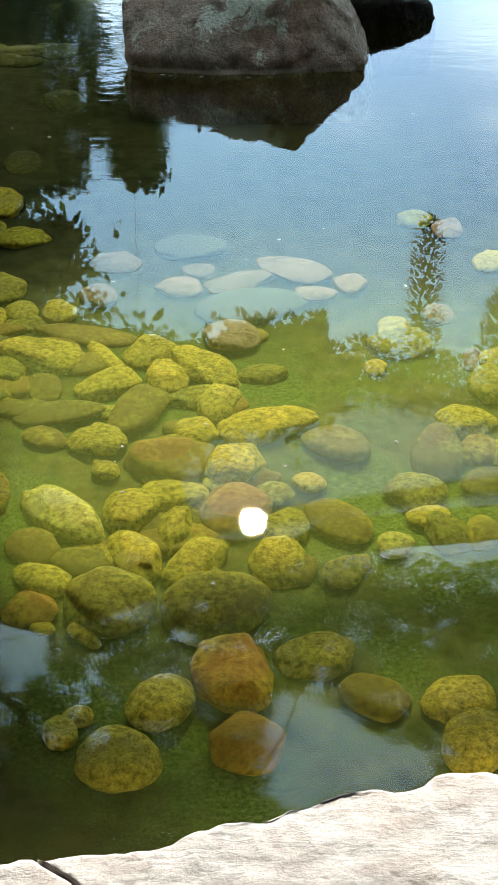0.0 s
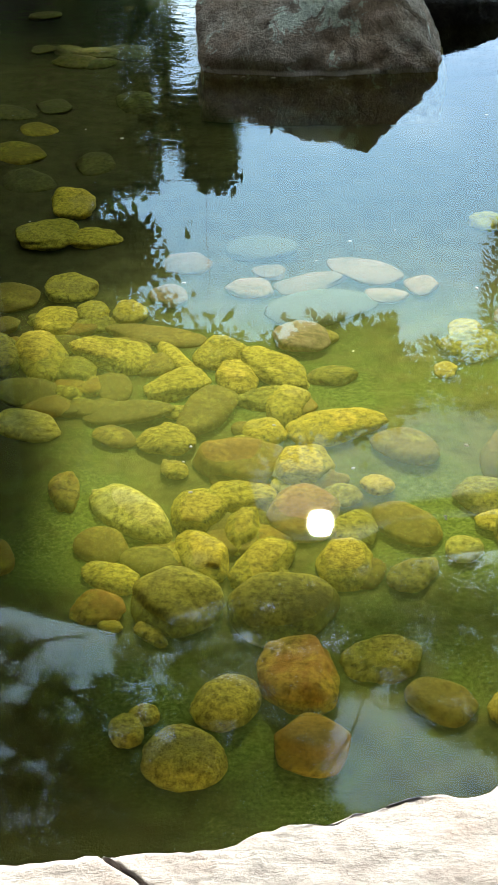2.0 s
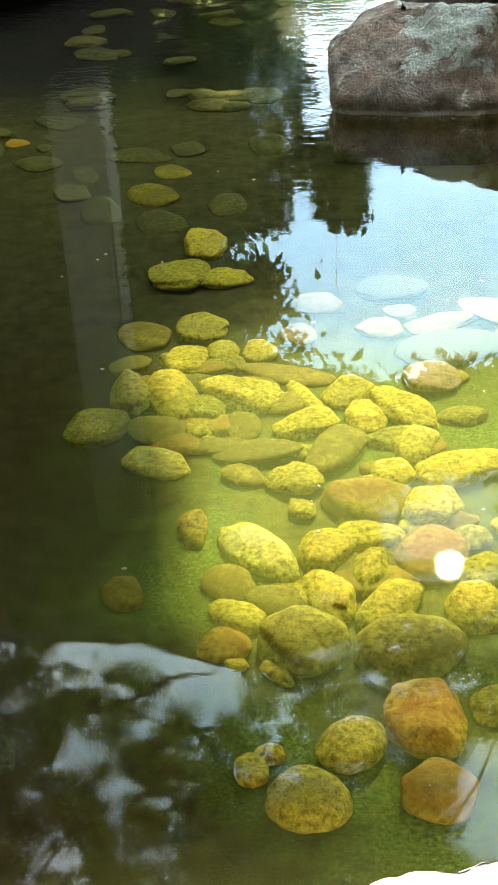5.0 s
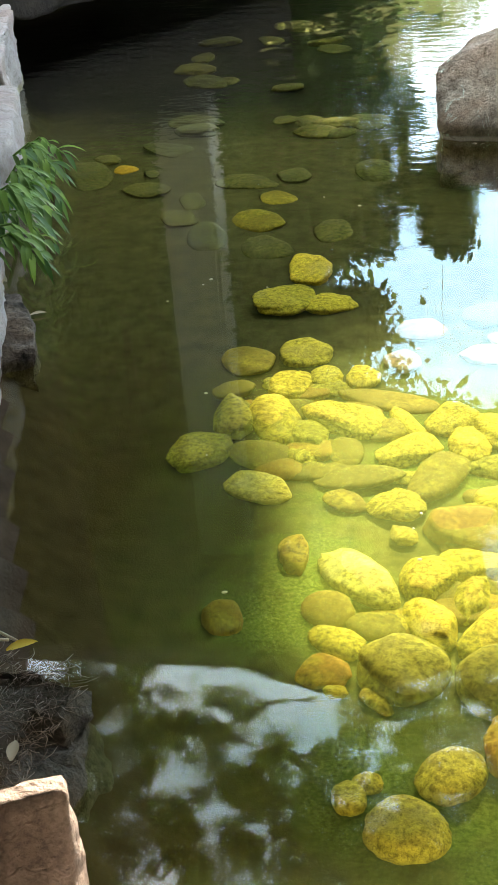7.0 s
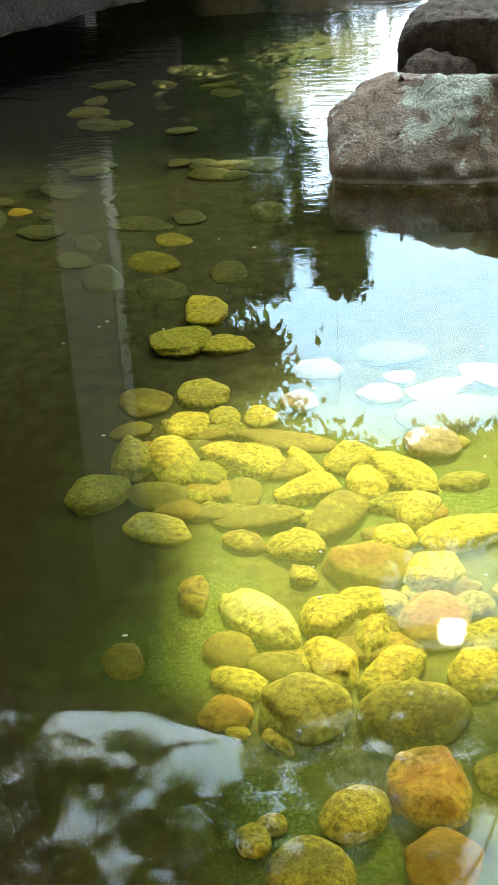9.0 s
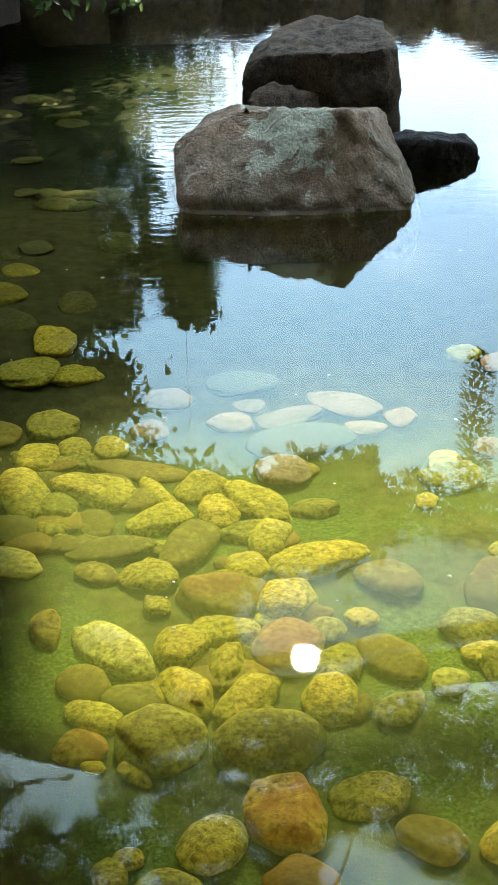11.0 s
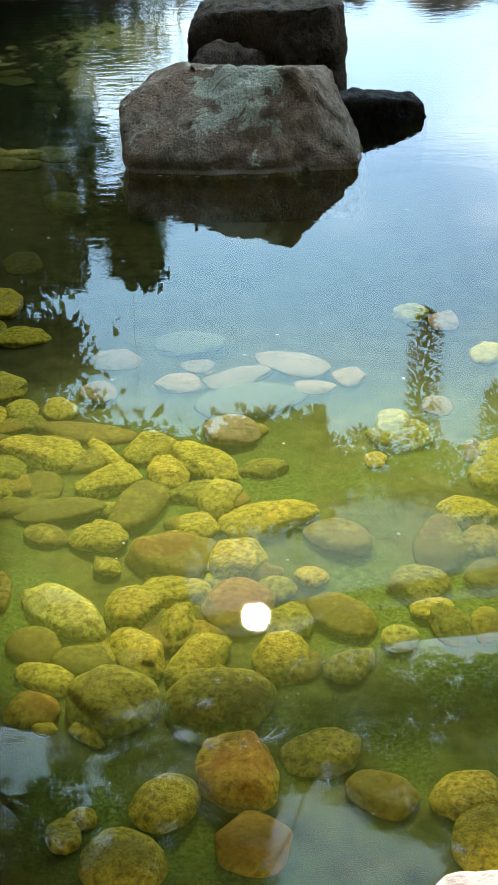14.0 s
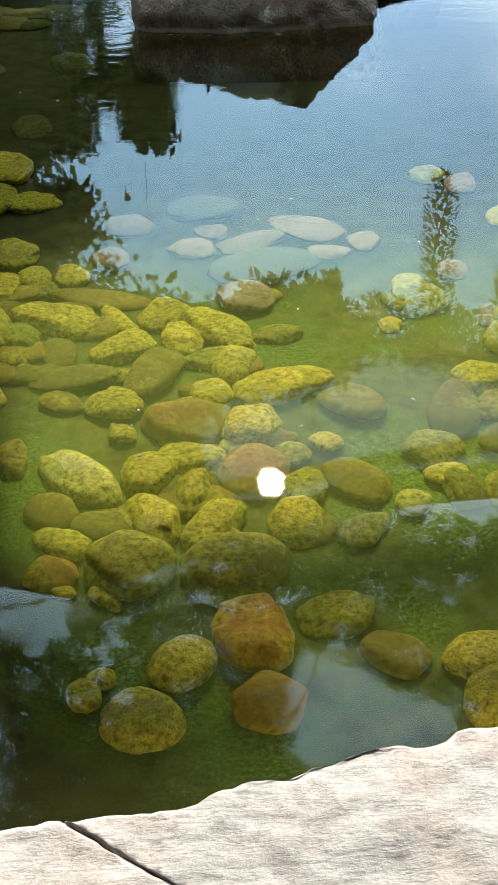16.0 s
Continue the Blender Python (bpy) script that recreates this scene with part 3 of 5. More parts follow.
box(bm, (-6.5, -3.1, 5.4), (7.6, 5.3, 5.6))
tagged(mesh_object("ceiling", bm, ROOF_WOOD, False), "dark boarded roof added unseen overhead to block sky light", "ceiling", kind="structure")

# ---- the rocks that stand in the pond ----
hull_rock("pond_rock", [(-0.32, 5.26, -0.3), (0.0, 5.17, -0.3), (0.57, 5.20, -0.3), (0.72, 5.9, -0.3), (-0.2, 6.2, -0.3), (-0.32, 5.24, 0.06), (-0.36, 5.50, 0.23),
                        (-0.10, 5.54, 0.335), (0.12, 5.47, 0.350), (0.33, 5.36, 0.36), (0.42, 5.50, 0.335), (0.56, 5.34, 0.17), (0.58, 5.21, 0.03), (0.02, 5.18, 0.05), (0.5, 5.95, 0.22), (-0.1, 6.1, 0.2)],
          POND_ROCK, 0.028, 0.035, 0.010, "brown-grey pond rock with pale green lichen patches")
hull_rock("pond_rock", [(-0.12, 6.5, -0.3), (0.62, 6.4, -0.3), (0.66, 7.2, -0.3), (0.0, 7.3, -0.3), (-0.11, 6.45, 0.28), (-0.08, 6.5, 0.34), (0.0, 6.44, 0.365), (0.25, 6.42, 0.375), (0.56, 6.42, 0.395),
                        (0.63, 6.5, 0.38), (0.65, 6.6, 0.05), (0.58, 6.85, 0.44), (0.27, 6.95, 0.475), (0.06, 6.9, 0.41)],
          DARK_ROCK, 0.03, 0.03, 0.010, "tall dark blocky rock standing in the pond")
hull_rock("pond_rock", [(-0.14, 6.15, -0.3), (0.3, 6.1, -0.3), (0.3, 6.6, -0.3), (-0.14, 6.6, -0.3), (-0.19, 6.2, 0.10), (-0.06, 6.25, 0.235), (0.06, 6.38, 0.275), (0.28, 6.42, 0.20), (-0.05, 6.5, 0.2)],
          DARK_ROCK, 0.035, 0.03, 0.010, "low reddish brown rock between two pond rocks")
hull_rock("pond_rock", [(0.5, 5.80, -0.3), (0.92, 5.92, -0.3), (0.96, 6.2, -0.3), (0.5, 6.3, -0.3), (0.5, 5.82, 0.115), (0.62, 5.84, 0.115), (0.78, 5.88, 0.100), (0.88, 5.93, 0.075), (0.930, 5.97, 0.055), (0.955, 5.97, -0.02),
                        (0.90, 6.1, 0.07), (0.5, 6.1, 0.115)],
          BLACK_ROCK, 0.022, 0.022, 0.010, "low wet rock beside the lichen rock, blackened for its shade", facets=False)

# ---- sandstone slabs round the edge ----
slab("edge_slab", [(-0.256, 1.309), (-0.212, 1.318), (-0.173, 1.324), (-0.145, 1.318), (-0.099, 1.327), (-0.071, 1.335), (-0.040, 1.356), (-0.020, 1.358), (0.005, 1.377), (0.053, 1.380), (0.094, 1.400),
                   (0.119, 1.400), (0.136, 1.409), (0.186, 1.427), (0.211, 1.427), (0.251, 1.422), (0.293, 1.428), (0.313, 1.445), (0.346, 1.453), (0.406, 1.454), (0.5, 1.462), (0.6, 1.49), (0.95, 1.52),
                   (1.0, 0.5), (0.325, 0.5), (0.1165, 1.0395), (-0.1585, 1.2320)],
     0.12, 0.34, SANDSTONE, 0.02, "sunlit pale sandstone slab at the water's edge", "edge slabs", 0.016)
slab("edge_slab", [(-0.66, 1.268), (-0.45, 1.290), (-0.339, 1.304), (-0.293, 1.311), (-0.258, 1.317), (-0.156, 1.236), (0.119, 1.043), (0.318, 0.5), (-0.66, 0.45)], 0.118, 0.34, SANDSTONE, 0.025,
     "cracked pale sandstone slab at the water's edge", "edge slabs", 0.016)
slab("edge_slab", [(-2.00, 5.24), (-1.80, 4.60), (-1.79, 4.40), (-1.54, 3.65), (-1.42, 3.35), (-1.33, 3.01), (-1.27, 2.70), (-2.2, 2.4), (-3.0, 5.2)], 0.25, 0.28, SANDSTONE, 0.05,
     "long pale sandstone slab overhanging the pond", "edge slabs", 0.03)
slab("edge_slab", [(-2.12, 5.45), (-2.27, 5.95), (-2.50, 6.65), (-3.6, 6.4), (-3.2, 5.4)], 0.30, 0.34, SANDSTONE, 0.05, "pale grey sandstone slab with a ragged edge", "edge slabs", 0.04)
BLOCK_CORNERS = [(-1.0, 1.12, 0.30), (-0.60, 1.34, 0.30), (-1.0, 1.15, 0.302), (-0.61, 1.367, 0.302), (-1.0, 0.95, -0.15), (-0.57, 1.22, -0.12), (-0.59, 1.37, -0.15), (-1.0, 1.2, -0.15), (-0.595, 1.31, 0.12)]
hull_rock("edge_block", BLOCK_CORNERS,
          BROWN_STONE, 0.02, 0.012, 0.005, "reddish brown sandstone block with a sunlit top edge", "stone block", 1)
hull_rock("bank_rock", [(-1.15, 1.85, 0.10), (-0.84, 1.88, 0.08), (-0.73, 1.83, 0.03), (-0.70, 1.66, 0.0), (-0.72, 1.5, 0.03), (-1.2, 1.5, 0.12), (-0.66, 1.7, -0.16), (-0.66, 1.5, -0.16), (-1.2, 1.9, -0.16), (-0.76, 1.92, -0.16)],
          MOSS_ROCK, 0.02, 0.03, 0.010, "low dark rock covered in needles and damp earth", "rock", 1)
hull_rock("bank_stone", [(-0.85, 1.72, 0.02), (-0.74, 1.70, 0.02), (-0.71, 1.79, 0.03), (-0.74, 1.87, 0.02), (-0.84, 1.86, 0.03), (-0.83, 1.74, 0.09), (-0.76, 1.73, 0.085), (-0.75, 1.81, 0.095), (-0.82, 1.82, 0.10)],
          MOSS_ROCK, 0.012, 0.02, 0.005, "small rounded grey stone in the needle litter", "stone", 2)
hull_rock("bank_rock", [(-1.75, 3.9, 0.02), (-1.40, 3.5, 0.08), (-1.30, 3.25, 0.05), (-1.42, 3.15, 0.02), (-1.9, 3.3, 0.1), (-1.36, 3.4, -0.2), (-1.9, 3.9, -0.2), (-1.5, 3.1, -0.2), (-1.28, 3.2, -0.18)],
          DARK_ROCK, 0.03, 0.04, 0.012, "dark wet rock under the overhanging slab")

# ---- far bank: the stone bridge and the boulders ----
hull_rock("stone_bridge", [(-4.1, 4.6, 0.14), (-1.45, 8.85, 0.14), (-4.1, 4.6, 0.66), (-1.45, 8.85, 0.66), (-5.4, 5.6, 0.14), (-2.7, 9.8, 0.14), (-5.4, 5.6, 0.66), (-2.7, 9.8, 0.66)],
          DARK_SLAB, 0.12, 0.02, 0.008, "dark weathered stone slab bridge over the pond", "bridge")
rng = random.Random(5)
for i in range(15):
    x = -2.6 + i * 0.62
    y = 10.7 + 0.2 * math.sin(i * 1.9) - (0.35 if x > 1.2 else 0)
    r = rng.uniform(0.32, 0.5)
    pts = [(x + r * 1.2 * math.cos(a) * rng.uniform(0.8, 1.1), y + r * math.sin(a) * rng.uniform(0.8, 1.1), z) for z in (-0.35, 0.1 + r * 0.3) for a in [k * math.tau / 6 + rng.uniform(-0.3, 0.3) for k in range(6)]]
    pts.append((x, y, 0.22 + r * 0.6))
    hull_rock("bank_boulder", pts, DARK_ROCK, 0.08, 0.06, 0.02, "dark shaded boulder lining the far bank", "boulder", 1, "far bank boulders")

# ---- cobbles on the bed ----
COBBLE_LABEL = {
    "yellow": "yellow-green algae-coated cobble under the water", "gold": "golden pitted cobble lying under the water", "olive": "olive algae-coated cobble under the water",
    "brown": "smooth dark brown cobble under the water", "rust": "smooth rusty brown cobble under the water", "orange": "orange and yellow cobble under the water",
    "pale": "pale cream pitted cobble under the water", "white": "whitish cobble under the reflected sky", "mossy": "large olive mossy cobble with shade in its dark colour", "silted": "far cobble with shade put into its dim colour", "slate": "large blue-grey flat stone under the water"}
cobble_count = [0]


def cobble(kind, x, y, z, length, width, thick, turn):
    """A water-worn stone: a flattened, slightly squared body with worn facets, dents and pits, settled into the bed."""
    cobble_count[0] += 1
    r = random.Random(cobble_count[0] * 7 + 1)
    angular = {"brown": 0.45, "slate": 0.8, "pale": 0.4, "gold": 0.5}.get(kind, 1.0)
    power = r.uniform(2.1, 2.7)
    cuts = []
    for k in range(r.randint(5, 8)):
        a = math.tau * (k + r.uniform(-0.35, 0.35)) / 6.5
        cuts.append((Vector((math.cos(a), math.sin(a), r.uniform(-0.15, 0.75))).normalized(), 1.0 - angular * r.uniform(0.02, 0.22)))
    cuts.append((Vector((r.gauss(0, 0.22), r.gauss(0, 0.22), 1)).normalized(), r.uniform(0.72, 0.92)))
    bm = bmesh.new()
    bmesh.ops.create_icosphere(bm, subdivisions=4, radius=1.0)
    seed = Vector((r.uniform(-50, 50), r.uniform(-50, 50), r.uniform(-50, 50)))
    taper, lean = r.uniform(-0.20, 0.20), r.uniform(-0.08, 0.08)
    dent = angular * r.uniform(0.08, 0.20)
    for v in bm.verts:
        n = v.co.normalized()
        k = (abs(n.x) ** power + abs(n.y) ** power + abs(n.z) ** power) ** (-1 / power)
        for c, d in cuts:
            facing = n.dot(c)
            if facing > 0.2:
                k = min(k, d / facing + 0.12 * (k - d / facing))
        p = n * k
        p *= 1 + dent * noise.fractal(n * 1.4 + seed, 1.0, 2.0, 3)
        p.y *= 1 + taper * p.x
        p.y += lean * p.x * p.x
        v.co = p
    for _ in range(2):
        bmesh.ops.smooth_vert(bm, verts=bm.verts[:], factor=0.5, use_axis_x=True, use_axis_y=True, use_axis_z=True)
    bm.normal_update()
    worn = 0.055 if kind in ("yellow", "olive", "gold", "pale", "orange") else 0.02
    for v in bm.verts:
        v.co += v.normal * worn * (noise.fractal(v.co * 4.0 + seed, 0.9, 2.1, 4) - 0.35 * abs(noise.noise(v.co * 8.0 + seed)))
    lo = [min(v.co[i] for v in bm.verts) for i in range(3)]
    hi = [max(v.co[i] for v in bm.verts) for i in range(3)]
    for v in bm.verts:
        v.co = Vector([(v.co[i] - (lo[i] + hi[i]) / 2) / (hi[i] - lo[i]) * size for i, size in enumerate((length, width, thick))])
    ob = mesh_object("cobble", bm, STONE[kind])
    ob.matrix_world = pose(x, y, z, r.uniform(-5, 5), r.uniform(-5, 5), turn)
    return tagged(ob, COBBLE_LABEL[kind], "cobble", "cobbles on the pond bed")


cobble("yellow", -0.448, 3.227, -0.139, 0.265, 0.178, 0.045, -24)
cobble("brown", -0.356, 3.341, -0.143, 0.288, 0.110, 0.020, -11)
cobble("yellow", -0.294, 3.216, -0.142, 0.221, 0.060, 0.029, -61)
cobble("yellow", -0.280, 3.066, -0.140, 0.188, 0.138, 0.038, 41)
cobble("brown", -0.434, 3.052, -0.142, 0.138, 0.090, 0.026, -80)
cobble("brown", -0.387, 2.931, -0.142, 0.231, 0.129, 0.025, 4)
cobble("brown", -0.196, 2.934, -0.140, 0.240, 0.130, 0.042, 72)
cobble("yellow", -0.172, 3.230, -0.140, 0.175, 0.139, 0.040, 70)
cobble("yellow", -0.125, 3.099, -0.139, 0.188, 0.113, 0.045, -82)
cobble("yellow", -0.031, 3.151, -0.139, 0.279, 0.137, 0.048, -56)
cobble("gold", 0.002, 2.960, -0.139, 0.180, 0.106, 0.044, 76)
cobble("yellow", -0.053, 2.838, -0.141, 0.135, 0.104, 0.035, -70)
cobble("yellow", 0.121, 2.866, -0.139, 0.253, 0.165, 0.045, 17)
cobble("olive", -0.282, 2.798, -0.140, 0.148, 0.136, 0.038, -32)
cobble("yellow", -0.284, 2.863, -0.144, 0.053, 0.038, 0.014, -82)
cobble("brown", -0.407, 2.814, -0.143, 0.118, 0.086, 0.020, -39)
cobble("rust", -0.111, 2.712, -0.138, 0.210, 0.182, 0.051, -8)
cobble("olive", -0.261, 2.675, -0.142, 0.100, 0.066, 0.026, -62)
cobble("yellow", 0.046, 2.689, -0.138, 0.188, 0.137, 0.053, 81)
cobble("pale", -0.009, 2.664, -0.143, 0.085, 0.052, 0.022, -72)
cobble("pale", -0.007, 2.609, -0.144, 0.060, 0.049, 0.016, -54)
cobble("yellow", -0.098, 2.556, -0.141, 0.161, 0.123, 0.037, -4)
cobble("brown", 0.288, 2.771, -0.141, 0.185, 0.141, 0.034, -53)
cobble("gold", 0.209, 2.613, -0.142, 0.084, 0.074, 0.024, -64)
cobble("yellow", 0.126, 2.570, -0.142, 0.093, 0.085, 0.026, -35)
cobble("pale", -0.336, 2.485, -0.138, 0.266, 0.123, 0.052, -48)
cobble("brown", -0.392, 2.373, -0.142, 0.125, 0.111, 0.029, -47)
cobble("brown", -0.282, 2.322, -0.142, 0.137, 0.100, 0.025, -7)
cobble("yellow", -0.361, 2.263, -0.141, 0.138, 0.091, 0.033, -25)
cobble("orange", -0.373, 2.165, -0.141, 0.112, 0.104, 0.036, -17)
cobble("yellow", -0.190, 2.500, -0.138, 0.168, 0.130, 0.051, 88)
cobble("yellow", -0.174, 2.338, -0.138, 0.204, 0.103, 0.056, -66)
cobble("yellow", -0.092, 2.422, -0.139, 0.164, 0.079, 0.050, 83)
cobble("yellow", -0.048, 2.308, -0.138, 0.198, 0.110, 0.055, 65)
cobble("rust", 0.039, 2.488, -0.138, 0.186, 0.163, 0.057, 89)
cobble("olive", 0.147, 2.434, -0.140, 0.134, 0.105, 0.042, 85)
cobble("yellow", 0.124, 2.305, -0.138, 0.160, 0.124, 0.052, -82)
cobble("mossy", -0.216, 2.172, -0.135, 0.207, 0.188, 0.072, -81)
cobble("mossy", -0.006, 2.167, -0.134, 0.238, 0.207, 0.077, 45)
cobble("yellow", -0.345, 2.109, -0.144, 0.052, 0.043, 0.016, -18)
cobble("olive", -0.261, 2.086, -0.143, 0.094, 0.043, 0.021, -46)
cobble("brown", 0.266, 2.458, -0.141, 0.186, 0.130, 0.037, -55)
cobble("olive", 0.266, 2.280, -0.140, 0.141, 0.089, 0.038, 51)
cobble("brown", 0.167, 2.284, -0.142, 0.102, 0.082, 0.026, 83)
cobble("olive", 0.184, 2.007, -0.139, 0.163, 0.120, 0.046, 11)
cobble("orange", 0.023, 1.954, -0.135, 0.199, 0.154, 0.076, -78)
cobble("gold", -0.107, 1.887, -0.138, 0.150, 0.116, 0.057, 66)
cobble("gold", -0.176, 1.742, -0.136, 0.151, 0.148, 0.065, -34)
cobble("gold", -0.284, 1.817, -0.141, 0.087, 0.063, 0.036, -79)
cobble("gold", -0.255, 1.858, -0.143, 0.057, 0.054, 0.022, 25)
cobble("rust", 0.046, 1.775, -0.137, 0.143, 0.137, 0.060, -44)
cobble("brown", 0.284, 1.899, -0.141, 0.135, 0.110, 0.035, -33)
cobble("gold", 0.436, 1.883, -0.138, 0.144, 0.123, 0.050, 21)
cobble("gold", 0.451, 1.775, -0.136, 0.163, 0.123, 0.063, 55)
cobble("olive", 0.448, 2.573, -0.140, 0.137, 0.131, 0.039, 40)
cobble("yellow", 0.603, 2.870, -0.140, 0.155, 0.150, 0.040, 38)
cobble("brown", 0.516, 2.726, -0.139, 0.218, 0.128, 0.045, 79)
cobble("rust", 0.614, 2.737, -0.141, 0.126, 0.099, 0.034, 68)
cobble("yellow", 0.663, 2.732, -0.141, 0.120, 0.044, 0.032, 79)
cobble("brown", 0.609, 2.607, -0.142, 0.137, 0.097, 0.027, 55)
cobble("yellow", 0.695, 3.045, -0.139, 0.178, 0.119, 0.043, 79)
cobble("white", 0.672, 3.186, -0.143, 0.113, 0.053, 0.020, 79)
cobble("yellow", 0.730, 3.192, -0.142, 0.123, 0.087, 0.028, 72)
cobble("gold", 0.460, 2.472, -0.142, 0.100, 0.082, 0.025, 12)
cobble("olive", 0.498, 2.412, -0.140, 0.146, 0.101, 0.043, -80)
cobble("pale", 0.375, 2.366, -0.141, 0.101, 0.083, 0.032, 73)
cobble("olive", 0.571, 2.398, -0.141, 0.118, 0.098, 0.036, 60)
cobble("yellow", 0.484, 3.365, -0.142, 0.124, 0.092, 0.028, 77)
cobble("yellow", 0.412, 3.148, -0.143, 0.084, 0.061, 0.020, 79)
cobble("olive", 0.498, 3.276, -0.140, 0.174, 0.156, 0.037, 26)
cobble("yellow", 0.822, 3.798, -0.142, 0.144, 0.103, 0.028, 72)
cobble("white", 0.229, 3.758, -0.142, 0.269, 0.160, 0.030, -47)
cobble("white", 0.073, 3.665, -0.142, 0.239, 0.134, 0.025, 36)
cobble("white", -0.104, 3.635, -0.143, 0.147, 0.135, 0.022, -11)
cobble("white", -0.050, 3.747, -0.143, 0.112, 0.103, 0.017, -83)
cobble("white", 0.393, 3.653, -0.143, 0.146, 0.100, 0.023, -89)
cobble("white", 0.290, 3.589, -0.143, 0.130, 0.105, 0.017, 4)
cobble("white", -0.336, 3.586, -0.142, 0.161, 0.109, 0.026, -82)
cobble("white", -0.295, 3.805, -0.143, 0.150, 0.136, 0.021, -20)
cobble("white", 0.043, 3.337, -0.141, 0.200, 0.159, 0.035, 89)
cobble("slate", 0.100, 3.507, -0.141, 0.331, 0.203, 0.036, 26)
cobble("slate", -0.075, 3.915, -0.142, 0.232, 0.184, 0.027, -3)
cobble("white", 0.734, 4.052, -0.143, 0.164, 0.102, 0.023, 77)
cobble("yellow", 0.637, 4.126, -0.143, 0.132, 0.118, 0.023, 50)
cobble("white", 0.622, 3.454, -0.143, 0.121, 0.090, 0.020, 73)
cobble("gold", -0.437, 3.478, -0.141, 0.142, 0.097, 0.031, -80)
cobble("gold", -0.545, 3.480, -0.141, 0.143, 0.087, 0.031, -80)
cobble("yellow", -0.530, 3.029, -0.143, 0.090, 0.050, 0.022, -80)
cobble("olive", -0.542, 3.147, -0.140, 0.168, 0.101, 0.040, -79)
cobble("olive", -0.765, 3.229, -0.138, 0.246, 0.114, 0.056, -75)
cobble("yellow", -0.641, 3.211, -0.138, 0.254, 0.146, 0.056, -68)
cobble("olive", -0.816, 3.030, -0.138, 0.222, 0.159, 0.050, 77)
cobble("yellow", -0.632, 3.420, -0.140, 0.181, 0.128, 0.039, 88)
cobble("yellow", -0.537, 3.478, -0.142, 0.139, 0.092, 0.030, -78)
cobble("yellow", -0.438, 3.484, -0.141, 0.145, 0.101, 0.031, -80)
cobble("brown", -0.786, 3.584, -0.142, 0.182, 0.153, 0.028, -53)
cobble("olive", -0.627, 3.644, -0.140, 0.196, 0.163, 0.040, -65)
cobble("yellow", -0.749, 4.020, -0.139, 0.264, 0.206, 0.049, 89)
cobble("yellow", -0.607, 4.000, -0.142, 0.175, 0.153, 0.030, 35)
cobble("gold", -0.700, 4.279, -0.140, 0.232, 0.150, 0.040, -76)
cobble("brown", -0.653, 3.029, -0.142, 0.172, 0.132, 0.025, -8)
cobble("yellow", -0.550, 3.040, -0.142, 0.098, 0.083, 0.024, -67)
cobble("pale", -0.628, 2.865, -0.141, 0.180, 0.121, 0.034, -21)
cobble("orange", -0.498, 2.572, -0.140, 0.148, 0.072, 0.043, -80)
cobble("rust", -0.617, 2.331, -0.140, 0.120, 0.089, 0.038, -72)
# Far cobbles take darker stone colours for the shade they lie in.
cobble("brown", -0.981, 4.822, -0.166, 0.250, 0.172, 0.027, -51)
cobble("brown", -0.950, 5.113, -0.181, 0.174, 0.139, 0.019, -55)
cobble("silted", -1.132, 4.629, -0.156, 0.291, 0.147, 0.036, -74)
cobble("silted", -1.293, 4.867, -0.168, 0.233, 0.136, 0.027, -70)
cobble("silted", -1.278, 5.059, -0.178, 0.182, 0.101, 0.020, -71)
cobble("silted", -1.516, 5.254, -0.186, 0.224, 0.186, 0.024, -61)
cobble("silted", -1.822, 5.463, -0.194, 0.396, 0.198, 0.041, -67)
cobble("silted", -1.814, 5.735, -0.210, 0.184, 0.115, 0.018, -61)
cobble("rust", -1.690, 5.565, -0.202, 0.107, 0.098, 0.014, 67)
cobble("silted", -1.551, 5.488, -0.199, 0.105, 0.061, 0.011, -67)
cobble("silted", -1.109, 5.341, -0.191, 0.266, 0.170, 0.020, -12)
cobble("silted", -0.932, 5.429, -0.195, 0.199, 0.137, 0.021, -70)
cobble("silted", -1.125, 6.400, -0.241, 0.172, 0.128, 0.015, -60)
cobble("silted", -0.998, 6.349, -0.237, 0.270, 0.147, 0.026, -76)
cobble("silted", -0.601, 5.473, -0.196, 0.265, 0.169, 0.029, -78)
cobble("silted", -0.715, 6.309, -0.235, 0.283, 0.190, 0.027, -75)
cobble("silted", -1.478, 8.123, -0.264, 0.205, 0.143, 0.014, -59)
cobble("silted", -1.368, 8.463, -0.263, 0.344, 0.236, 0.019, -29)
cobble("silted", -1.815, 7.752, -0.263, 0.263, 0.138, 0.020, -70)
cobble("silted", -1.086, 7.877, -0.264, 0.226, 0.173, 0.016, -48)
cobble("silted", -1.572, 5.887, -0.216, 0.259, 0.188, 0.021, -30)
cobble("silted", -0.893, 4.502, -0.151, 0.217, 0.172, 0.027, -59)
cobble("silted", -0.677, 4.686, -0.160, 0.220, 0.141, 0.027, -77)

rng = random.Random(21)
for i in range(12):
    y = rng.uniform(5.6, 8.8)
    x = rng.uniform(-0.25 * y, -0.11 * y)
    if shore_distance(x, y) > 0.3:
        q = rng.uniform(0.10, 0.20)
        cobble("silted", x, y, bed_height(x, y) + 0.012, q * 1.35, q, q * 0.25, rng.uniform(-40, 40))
for i in range(46):
    y = rng.uniform(2.25, 3.45)
    x = rng.uniform((-0.24 if y > 2.85 else -0.13) * y, 0.04 * y)
    q = rng.uniform(0.06, 0.11)
    cobble(rng.choice(("brown", "brown", "olive", "rust", "olive")), x, y, bed_height(x, y) + 0.004, q * 1.4, q, q * 0.3, rng.uniform(-40, 40))


# ---- the pavilion roof and its shade cloth ----
ROOF_Z = 5.0


